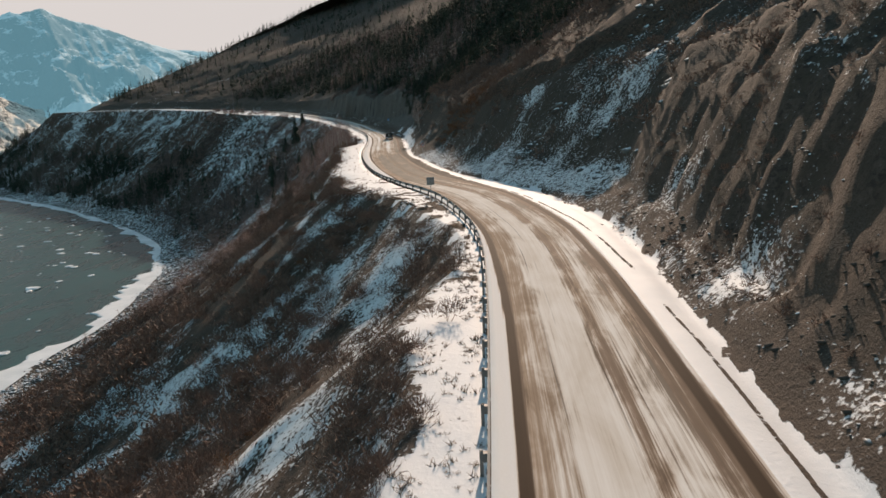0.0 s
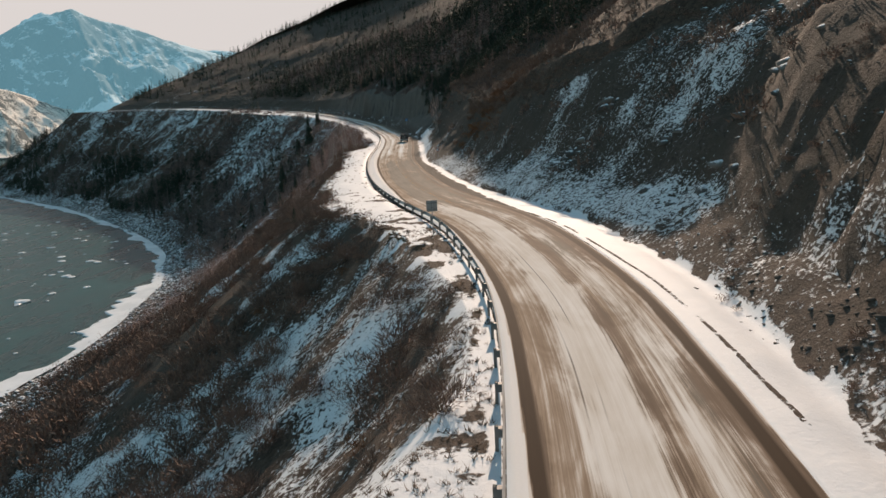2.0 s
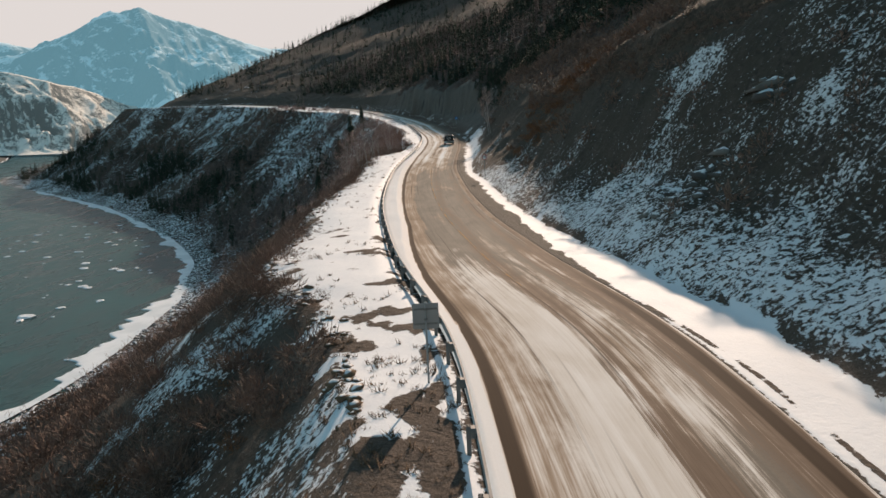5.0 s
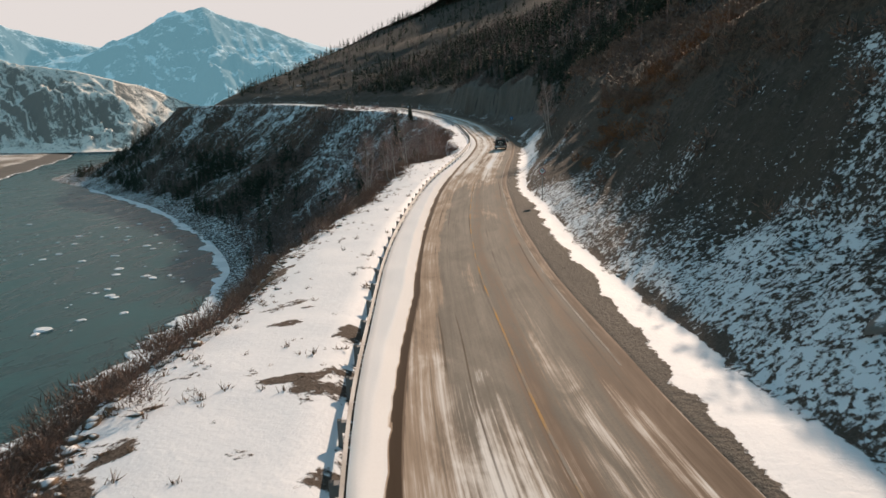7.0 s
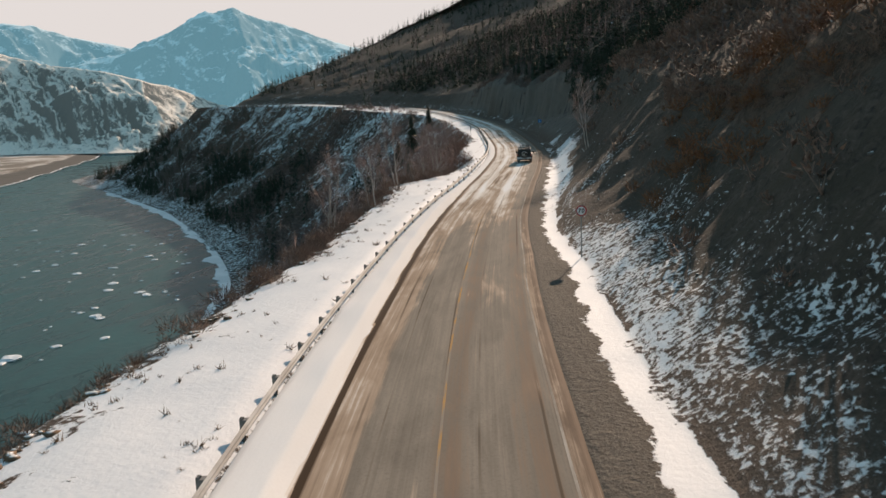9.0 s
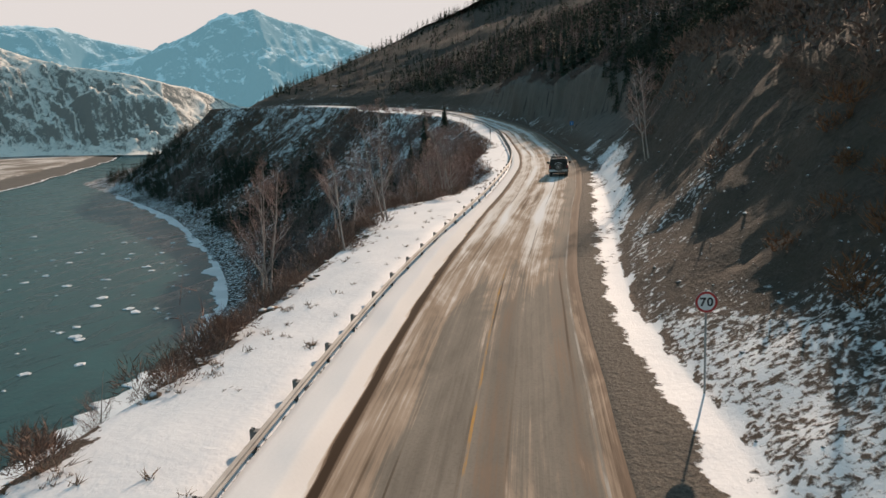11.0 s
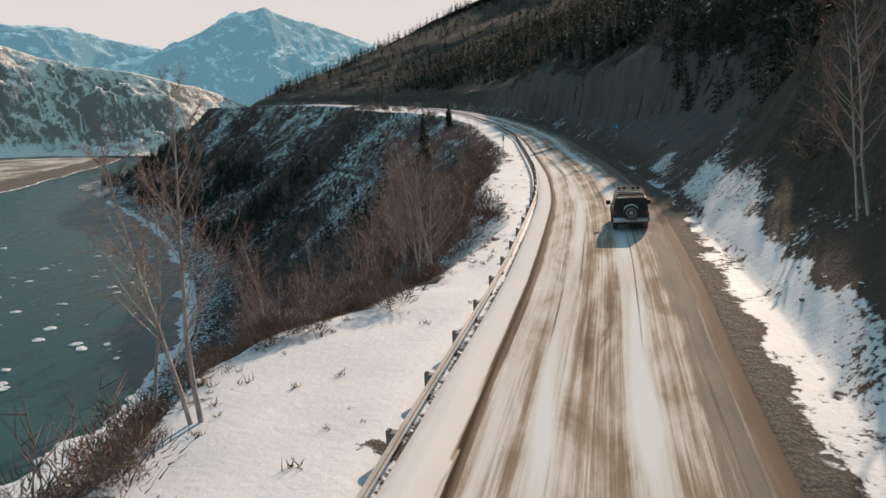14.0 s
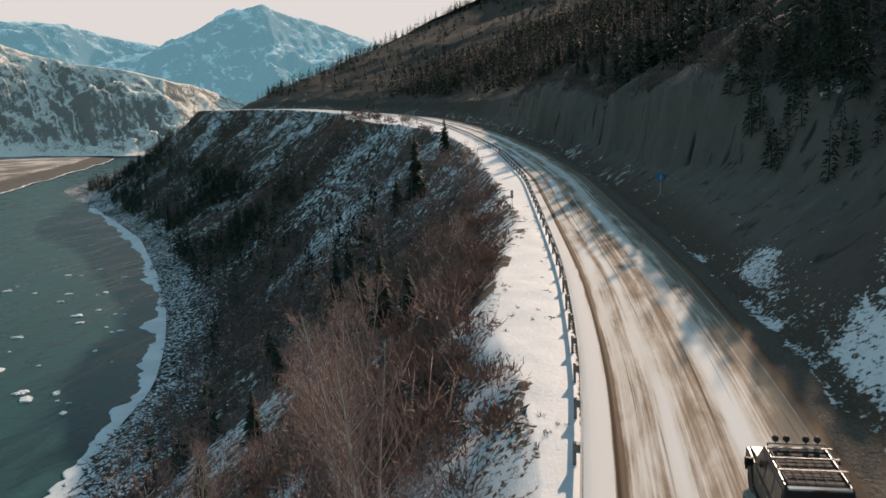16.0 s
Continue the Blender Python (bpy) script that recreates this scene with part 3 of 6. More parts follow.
# ---------- road ----------
def road_material():
    m = Mat("road_surface", 0.9, spec=0.03)
    u = m.uv()
    snow, mud, clean = m.attr("snow"), m.attr("mud"), m.attr("clean")
    streak = m.noise(m.uv((0.035, 3.6, 1)), 1.0, 5, 0.66, 0.5)
    fine = m.noise(m.uv((0.16, 13.0, 1)), 1.0, 4, 0.6)
    patch, grain = m.noise(u, 0.22, 4, 0.6), m.noise(u, 9.0, 5, 0.7)
    tone = m.math("ADD", m.math("MULTIPLY", streak, 0.65), m.math("MULTIPLY", fine, 0.35))
    blot = m.noise(m.uv((0.16, 0.75, 1)), 1.0, 5, 0.62, 0.6)
    tone = m.math("ADD", m.math("MULTIPLY", tone, 0.55), m.math("MULTIPLY", blot, 0.45))
    asphalt = m.mix(m.ramp(tone, 0.32, 0.68), (0.155, 0.136, 0.112), (0.285, 0.250, 0.205))
    asphalt = m.mix(m.math("MULTIPLY", m.ramp(grain, 0.45, 0.7), 0.3), asphalt, (0.09, 0.08, 0.068))
    v = m.math("ADD", m.math("MULTIPLY", streak, 0.44), m.math("ADD", m.math("MULTIPLY", fine, 0.20), m.math("MULTIPLY", blot, 0.36)))
    v = m.math("ADD", m.math("MULTIPLY", m.math("SUBTRACT", v, 0.5), 1.7), 0.5)
    dirt = m.mix(m.ramp(tone, 0.3, 0.7), (0.100, 0.070, 0.049), (0.255, 0.188, 0.138))
    dirt = m.mix(m.ramp(m.math("ADD", mud, m.math("MULTIPLY", m.math("SUBTRACT", v, 0.5), 0.35)), 0.86, 1.08), dirt, m.mix(tone, (0.022, 0.014, 0.009), (0.075, 0.050, 0.032)))
    col = m.mix(m.ramp(m.math("SUBTRACT", m.math("ADD", m.math("MULTIPLY", mud, 0.9), v), 0.95), -0.18, 0.12), asphalt, dirt)
    f = m.ramp(m.math("SUBTRACT", m.math("ADD", m.math("MULTIPLY", snow, 0.9), v), 0.95), -0.12, 0.12)
    slush = m.mix(m.ramp(tone, 0.3, 0.7), (0.205, 0.150, 0.104), (0.49, 0.385, 0.295))
    white = m.mix(m.ramp(tone, 0.3, 0.7), (0.56, 0.50, 0.43), (0.77, 0.74, 0.70))
    top = m.mix(m.ramp(m.math("ADD", clean, m.math("MULTIPLY", m.math("SUBTRACT", v, 0.5), 1.6)), 0.25, 0.75), slush, white)
    top = m.mix(m.ramp(snow, 1.15, 1.35), top, m.mix(grain, (0.72, 0.715, 0.70), (0.83, 0.825, 0.815)))
    m.bump(m.math("ADD", m.math("MULTIPLY", f, 0.35), m.math("ADD", tone, m.math("MULTIPLY", grain, 0.3))), 0.3, 0.035)
    ld = m.node("ShaderNodeSeparateXYZ", 1, False, Vector=u)
    sway = m.noise(m.uv((0.022, 0, 1)), 1.0, 2)
    surface = m.mix(f, col, top)
    for off, half, seed in ((2.9, 0.055, 3.0), (3.55, 0.04, 7.0), (5.0, 0.06, 11.0), (6.0, 0.045, 17.0), (7.7, 0.07, 23.0)):       # wheel lines cut through the slush
        gap = m.math("ABSOLUTE", m.math("SUBTRACT", ld, m.math("ADD", m.math("MULTIPLY", sway, 0.9), off - 0.45)))
        some = m.ramp(m.noise(m.node("ShaderNodeMapping", 0, False, Vector=u, Location=(seed * 9, 0, 0), Scale=(0.045, 0, 1)), 1.0, 3), 0.46, 0.60)
        surface = m.mix(m.math("MULTIPLY", m.math("MULTIPLY", m.ramp(gap, half, half * 0.3), some), 0.8), surface, m.mix(fine, (0.035, 0.024, 0.016), (0.10, 0.07, 0.045)))
    return m.done(surface, m.math("ADD", 0.78, m.math("MULTIPLY", f, 0.12)))


def build_road():
    s = np.concatenate([np.arange(30, S0 + 420, 1.0), np.arange(S0 + 420, grid_s[-1], 5.0)])
    d = np.concatenate([[0.05], np.arange(0.25, 8.7, 0.1), [8.75, 8.95, 9.0]])
    ss, dd = np.meshgrid(s, d, indexing="ij")
    yg = at(line_y, ss)
    x, y = plan(ss, dd + wider(yg) * np.clip((dd - 2.0) / 5.5, 0, 1))
    rag = fbm(ss / 2.2, dd * 0 + 4, 3, 9)
    edge = bank_edge(yg)
    z = at(line_z, ss) - 0.10 * np.clip((0.25 - dd) / 0.2, 0, 1) - 0.12 * np.clip((dd - 8.6) / 0.35, 0, 1) - 0.4 * (dd > 8.97)
    z = z + (0.06 + 0.85 * bank(yg)) * np.clip((edge + 0.05 + 0.06 * rag - dd) / 0.55, 0, 1) * (1 + 0.25 * fbm(ss / 3, dd / 2, 3, 5))
    # bands across the road: packed snow, slush, mud and bare asphalt, wandering along it
    wob = 0.42 * fbm(ss / 38, dd * 0 + 1, 3, 15) + 0.16 * fbm(ss / 9, dd / 3, 2, 16)
    q0 = np.where(dd < edge, dd / edge * 0.95, np.where(dd < 3.5, 0.95 + (dd - edge) * 2.55 / (3.5 - edge), dd))
    q = q0 + wob * np.clip((q0 - 1.3) / 0.8, 0, 1) * np.clip((8.2 - dd) / 0.8, 0, 1)
    bands = [0, 0.95, 1.02, 1.36, 1.55, 2.3, 2.6, 3.0, 3.3, 3.7, 4.2, 4.5, 4.8, 5.3, 5.7, 6.1, 6.5, 7.2, 7.8, 8.05, 8.35, 8.9]
    snow_a = [1.4, 1.4, -0.3, 0.0, 0.72, 0.80, 0.74, 0.66, 0.95, 1.0, 1.0, 0.95, 0.65, 0.45, 0.60, 0.75, 0.7, 0.45, 0.5, 0.0, 0.1, 1.2]
    snow_b = [1.4, 1.4, -0.3, -0.2, 0.75, 0.75, 0.72, 0.60, 0.40, 0.12, 0.15, 0.2, 0.2, 0.12, 0.1, 0.25, 0.2, 0.15, 0.15, 0.35, 0.5, 0.1]
    snow_c = [1.4, 1.4, 0.0, 0.35, 1.15, 1.0, 0.8, 1.25, 1.25, 0.95, 0.65, 0.9, 0.65, 1.0, 1.3, 1.25, 0.85, 0.45, 0.2, 0.15, 0.0, 0.0]
    mud_a = [0, 0, 1.4, 1.1, 0.7, 0.6, 0.6, 0.7, 0.3, 0, 0, 0, 0.6, 0.85, 0.7, 0.4, 0.3, 0.6, 0.8, 1.2, 1.1, 0.4]
    mud_b = [0, 0, 1.4, 1.3, 0.4, 0.3, 0.2, 0.1, 0, 0.15, 0.2, 0.2, 0.1, 0.45, 0.5, 0.2, 0.1, 0.4, 0.5, 0.3, 0.75, 0.95]
    mud_c = [0, 0, 1.2, 0.7, 0.4, 0.5, 0.6, 0.1, 0.1, 0.4, 0.8, 0.5, 0.9, 0.4, 0.1, 0.1, 0.4, 0.3, 0.3, 0.4, 0.9, 1.0]
    clean_a = [1, 1, 0, 0.1, 0.3, 0.4, 0.5, 0.7, 0.95, 1, 1, 0.9, 0.6, 0.3, 0.35, 0.55, 0.6, 0.4, 0.3, 0.2, 0.2, 0.9]
    clean_b = [1, 1, 0, 0, 0.25, 0.2, 0.15, 0.15, 0.1, 0.1, 0.1, 0.1, 0.1, 0.1, 0.1, 0.1, 0.1, 0.1, 0.1, 0.1, 0.1, 0]
    clean_c = [1, 1, 0.1, 0.25, 0.75, 0.6, 0.4, 0.85, 0.85, 0.5, 0.3, 0.5, 0.3, 0.6, 0.95, 0.9, 0.5, 0.3, 0.2, 0.2, 0.1, 0]
    wa = np.interp(yg, [95, 128], [1, 0])
    wc = np.interp(yg, [180, 208], [0, 1])

    def mixed(a, b, c):
        return wa * np.interp(q, bands, a) + wc * np.interp(q, bands, c) + (1 - wa - wc) * np.interp(q, bands, b)
    snow, mud, clean = mixed(snow_a, snow_b, snow_c), mixed(mud_a, mud_b, mud_c), mixed(clean_a, clean_b, clean_c)
    far = np.interp(yg, [330, 430], [0, 0.45])
    cross = np.clip(fbm(ss / 14, dd / 2.2, 3, 17), -1, 1) * 0.35 * np.clip((dd - 1.5) / 0.5, 0, 1)
    snow = np.where(dd < edge + 0.03 + 0.07 * rag, 1.45, snow + far + cross)
    me = mesh_grid("road", x, y, z, (ss, dd), {"snow": snow, "mud": mud, "clean": clean})
    tagged(new("road", give(me, road_material())), "two-lane asphalt road streaked with packed snow and brown mud", "road", kind="structure")


build_road()


# ---------- river ----------
def water_material():
    m = Mat("river_water", 0.3, spec=0.035)
    c = m.coords("Object")
    a, b = m.noise(c, 0.35, 5, 0.6, 0.6), m.noise(m.coords("Object", (0.02, 0.05, 1)), 1.0, 4)
    m.bump(m.math("ADD", a, m.math("MULTIPLY", m.noise(c, 1.6, 3), 0.4)), 0.35, 0.35)
    flow = m.noise(m.coords("Object", (0.10, 0.025, 1)), 1.0, 5, 0.65, 1.2)
    col = m.mix(m.ramp(flow, 0.35, 0.7), (0.022, 0.050, 0.054), (0.044, 0.104, 0.108))
    return m.done(col, m.math("ADD", 0.22, m.math("MULTIPLY", m.ramp(flow, 0.3, 0.7), 0.16)))


bm = bmesh.new()
for x, y in [(-2300, -700), (-98, -700)] + [(x + 13, y) for x, y in SHORE] + [(-560, 3300), (-2300, 3300)]:
    bm.verts.new((x, y, WATER))
bm.faces.new(bm.verts)
me = bpy.data.meshes.new("river")
bm.to_mesh(me)
bm.free()
tagged(new("river", give(me, water_material())), "wide dark teal mountain river with slow ripples", "river", kind="structure")


# ---------- mountains ----------
def ridge(name, profile, near, base, seed, mat, label, gully=0.34, rows=110, step=0.14, ribs=0.05):
    """A range seen from the valley: profile of (azimuth, distance, height) along its crest."""
    az, dist, top = (np.array(v, float) for v in zip(*profile))
    a = np.arange(az[0], az[-1], step)
    dist, top = np.interp(a, az, dist), np.interp(a, az, top)
    t = np.linspace(0, 1.35, rows)
    A, T = np.meshgrid(np.radians(a), t, indexing="ij")
    nr = np.interp(a, [p[0] for p in near], [p[1] for p in near])[:, None]
    r = nr + (dist[:, None] - nr) * T
    x, y = -20 - np.sin(A) * r, 160 + np.cos(A) * r
    q = dist.mean() * 0.15
    wx, wy = x + q * 0.5 * fbm(x / q, y / q, 2, seed + 2), y + q * 0.5 * fbm(x / q, y / q, 2, seed + 3)
    g = fbm(wx / q, wy / q, 6, seed, True)
    n = fbm(x / (q * 0.35), y / (q * 0.35), 5, seed + 5, True)
    up = np.where(T <= 1, T ** 1.2, 1 - (T - 1) * 1.4)
    rib = fbm(np.degrees(A) / 0.9 - 5.0 * T + 1.2 * g, 2.5 * T, 4, seed + 9, True)
    hgt = base + (top[:, None] - base) * np.clip(up, 0, 1)
    amp = (top[:, None] - base) * np.clip(T * 2.5, 0, 1)
    z = hgt + amp * (gully * (g - 0.35) + 0.06 * (n - 0.3) + ribs * (rib - 0.45)) * np.where(T > 1, 0.3, 1 - 0.9 * np.clip(T, 0, 1) ** 5)
    me = mesh_grid(name, x, y, z)
    ob = new(name, give(me, mat))
    return tagged(ob, label, "mountain", kind="structure")


def mountain_material(name, rock, snow, cover, scale, haze_glow=None, foot=None, fine=0.55):
    m = Mat(name, 0.95, spec=0.1)
    c = m.coords("Object")
    n, f = m.noise(c, scale, 6, 0.62, 0.5), m.noise(c, scale * 7, 5, 0.65)
    k = m.math("ADD", m.math("MULTIPLY", n, 1 - fine), m.math("MULTIPLY", f, fine))
    nz = m.node("ShaderNodeSeparateXYZ", 2, False, Vector=m.t.nodes.new("ShaderNodeNewGeometry").outputs["Normal"])
    k = m.math("ADD", k, m.math("MULTIPLY", m.math("SUBTRACT", nz, 0.75), 0.5))
    if foot:      # the flats below lie under whole snow
        k = m.math("ADD", k, m.math("MULTIPLY", m.ramp(m.node("ShaderNodeSeparateXYZ", 2, False, Vector=c), foot[1], foot[0]), 0.3))
    col = m.mix(m.ramp(k, 0.62 - cover * 0.25, 0.72 - cover * 0.2), m.mix(f, tuple(v * 0.6 for v in rock), rock), snow)
    # emission stands in for haze in front of the mountain; rock gives no light
    if haze_glow:
        m.put(m.b.inputs["Emission Color"], haze_glow)
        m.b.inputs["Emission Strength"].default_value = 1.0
    m.bump(f, 0.5, 1.2 / scale * 0.02)
    return m.done(col)


# a faint blue-green emission paints thin haze over the nearer range
hazed_near_rock = mountain_material("range_rock_hazed", (0.085, 0.082, 0.076), (0.76, 0.69, 0.61), 0.70, 0.045, (0.034, 0.050, 0.054))
# haze painted in: rock and snow tinted blue, plus a blue glow
hazed_far_rock = mountain_material("far_range_hazed", (0.08, 0.125, 0.15), (0.46, 0.50, 0.52), 0.46, 0.014, (0.095, 0.200, 0.240), (25, 75), 0.30)
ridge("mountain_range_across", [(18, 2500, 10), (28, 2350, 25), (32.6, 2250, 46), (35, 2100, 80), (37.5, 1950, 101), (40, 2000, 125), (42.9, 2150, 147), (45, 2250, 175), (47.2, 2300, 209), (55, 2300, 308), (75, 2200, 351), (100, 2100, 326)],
      [(18, 1800), (32, 1560), (37, 1480), (40, 1540), (43, 1640), (46, 1740), (60, 1750), (100, 1700)], WATER + 4, 51, hazed_near_rock, "rugged brown mountain range with snow in its gullies", 0.34, 105, 0.12, 0.16)
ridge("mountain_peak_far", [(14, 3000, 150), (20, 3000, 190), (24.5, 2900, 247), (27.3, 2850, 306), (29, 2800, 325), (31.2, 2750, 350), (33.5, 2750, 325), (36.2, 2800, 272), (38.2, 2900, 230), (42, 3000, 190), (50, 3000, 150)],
      [(14, 1900), (50, 1900)], WATER, 61, hazed_far_rock, "tall blue-hazed mountain with patches of snow", rows=100, step=0.12)
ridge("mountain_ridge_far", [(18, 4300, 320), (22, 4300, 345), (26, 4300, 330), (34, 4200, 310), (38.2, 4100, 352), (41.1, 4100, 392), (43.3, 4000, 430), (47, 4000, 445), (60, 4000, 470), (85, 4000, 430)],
      [(18, 3100), (85, 2600)], WATER, 71, hazed_far_rock, "pale distant ridge with snow along its crest", rows=60)
FAR_SHORE = [(-555, -500), (-570, 300), (-605, 620), (-650, 735), (-700, 825), (-790, 965), (-868, 1095), (-970, 1255), (-1080, 1410), (-1300, 1760), (-1520, 2100)]


def far_bank_material():
    m = Mat("far_bank_soil", 0.95, spec=0.1)
    c, up = m.coords("Object"), m.attr("lift")
    n, f = m.noise(m.coords("Object", (0.02, 0.008, 1)), 1.0, 5, 0.65, 0.6), m.noise(c, 0.11, 4, 0.6)
    gravel = m.mix(f, (0.07, 0.066, 0.060), (0.16, 0.148, 0.132))
    field = m.mix(m.ramp(n, 0.36, 0.58), (0.58, 0.54, 0.50), (0.20, 0.172, 0.14))
    field = m.mix(m.ramp(f, 0.60, 0.70), field, (0.10, 0.085, 0.07))
    edge = m.math("ADD", up, m.math("MULTIPLY", m.math("SUBTRACT", f, 0.5), 0.5))
    return m.done(m.mix(m.ramp(edge, 0.06, 0.10), (0.74, 0.76, 0.77), m.mix(m.ramp(edge, 0.9, 1.1), gravel, field)))


def build_far_bank():
    pts = np.array(FAR_SHORE, float)
    length = np.r_[0, np.cumsum(np.hypot(*np.diff(pts, axis=0).T))]
    t = np.arange(0, length[-1], 9.0)
    x0, y0 = smooth(np.interp(t, length, pts[:, 0]), 4), smooth(np.interp(t, length, pts[:, 1]), 4)
    gx, gy = np.gradient(x0), np.gradient(y0)
    n = np.hypot(gx, gy)
    off = np.array([-3, 0, 3, 6, 10, 18, 30, 44, 52, 70, 110, 180, 300, 460, 700, 1000, 1300])
    lift = np.array([-0.6, 0, 0, 0.12, 0.3, 0.5, 0.7, 0.95, 1.3, 1.4, 1.5, 1.6, 1.8, 2.0, 2.2, 2.4, 2.6])
    wig = 5 * fbm(t / 60, t * 0, 3, 161)[:, None] + 2 * fbm(t / 17, t * 0, 2, 163)[:, None]
    x = x0[:, None] - (gy / n)[:, None] * (off + wig)
    y = y0[:, None] + (gx / n)[:, None] * (off + wig)
    up = lift[None, :] + 0 * x
    z = WATER + up * 3.0 + 1.2 * fbm(x / 40, y / 40, 3, 165) * np.clip(up, 0, 1)
    me = mesh_grid("far_bank", x, y, z, None, {"lift": up})
    tagged(new("far_bank", give(me, far_bank_material())), "low far river bank of gravel under snowy fields", "ground", kind="structure")


build_far_bank()
bm = bmesh.new()
for x, y in ((-4800, -2500), (4800, -2500), (4800, 4900), (-4800, 4900)):
    bm.verts.new((x, y, -58))
bm.faces.new(bm.verts)
me = bpy.data.meshes.new("valley_floor")
bm.to_mesh(me)
bm.free()
# takes the nearer range's material, its painted haze glow included
tagged(new("valley_floor", give(me, hazed_near_rock)), "wide stony valley floor", "ground", kind="structure")

# ---------- vegetation ----------
class Soup:
    """Vertices and triangles gathered for one mesh."""

    def __init__(self):
        self.v, self.f, self.n = [], [], 0

    def add(self, v, f):
        self.v.append(np.asarray(v, float))
        self.f.append(np.asarray(f, int) + self.n)
        self.n += len(v)

    def tube(self, pts, radii, sides=3):
        pts = np.asarray(pts, float)
        ax = pts[-1] - pts[0]
        u = np.cross(ax, (0.31, 0.92, 0.24))
        u /= np.linalg.norm(u) + 1e-9
        w = np.cross(ax, u)
        w /= np.linalg.norm(w) + 1e-9
        a = np.arange(sides) * 2 * math.pi / sides
        ring = np.cos(a)[:, None] * u + np.sin(a)[:, None] * w
        v = (pts[:, None, :] + np.asarray(radii)[:, None, None] * ring[None]).reshape(-1, 3)
        f = []
        for i in range(len(pts) - 1):
            for j in range(sides):
                p, q = i * sides + j, i * sides + (j + 1) % sides
                f += [(p, q, q + sides), (p, q + sides, p + sides)]
        self.add(v, f)

    def arrays(self):
        return np.concatenate(self.v), np.concatenate(self.f)


def mesh_tris(name, v, f, mat, smooth_shade=False):
    me = bpy.data.meshes.new(name)
    me.vertices.add(len(v))
    me.vertices.foreach_set("co", np.ascontiguousarray(v, float).ravel())
    me.loops.add(f.size)
    me.loops.foreach_set("vertex_index", np.ascontiguousarray(f).ravel())
    me.polygons.add(len(f))
    me.polygons.foreach_set("loop_start", np.arange(len(f)) * 3)
    me.update(calc_edges=True)
    if smooth_shade:
        me.polygons.foreach_set("use_smooth", np.ones(len(f), bool))
    me.materials.append(mat)
    return me


def bark_material(name, a, b):
    m = Mat(name, 0.85, spec=0.2)
    c = m.coords("Object")
    n, g = m.noise(m.coords("Object", (1, 1, 0.25)), 7.0, 4), m.island()
    col = m.mix(m.ramp(n, 0.35, 0.7), a, b)
    return m.done(m.mix(m.math("MULTIPLY", g, 0.35), col, tuple(v * 0.55 for v in a)))


birch_bark = bark_material("birch_bark", (0.52, 0.46, 0.42), (0.28, 0.225, 0.20))
twig_bark = bark_material("birch_twigs", (0.30, 0.215, 0.195), (0.175, 0.125, 0.118))
shrub_bark = bark_material("shrub_twigs", (0.250, 0.160, 0.120), (0.125, 0.085, 0.069))
rust_bark = bark_material("rust_twigs", (0.24, 0.115, 0.055), (0.12, 0.06, 0.035))
grey_bark = bark_material("grey_twigs", (0.32, 0.225, 0.20), (0.165, 0.115, 0.105))
larch_twigs = bark_material("bare_larch_twigs", (0.19, 0.135, 0.115), (0.10, 0.075, 0.066))
pine_bark = bark_material("pine_bark", (0.10, 0.07, 0.05), (0.05, 0.035, 0.03))
needles = bark_material("pine_needles", (0.045, 0.058, 0.036), (0.022, 0.03, 0.022))


def bent(rng, start, way, length, up=0.25, n=3, wob=0.12):
    """Points of a branch that leaves start along way and bends upwards."""
    pts, p, w = [np.array(start)], np.array(start, float), np.array(way, float)
    for _ in range(n):
        w = w + np.array((rng.normal() * wob, rng.normal() * wob, up))
        w /= np.linalg.norm(w)
        p = p + w * length / n
        pts.append(p)
    return np.array(pts), w


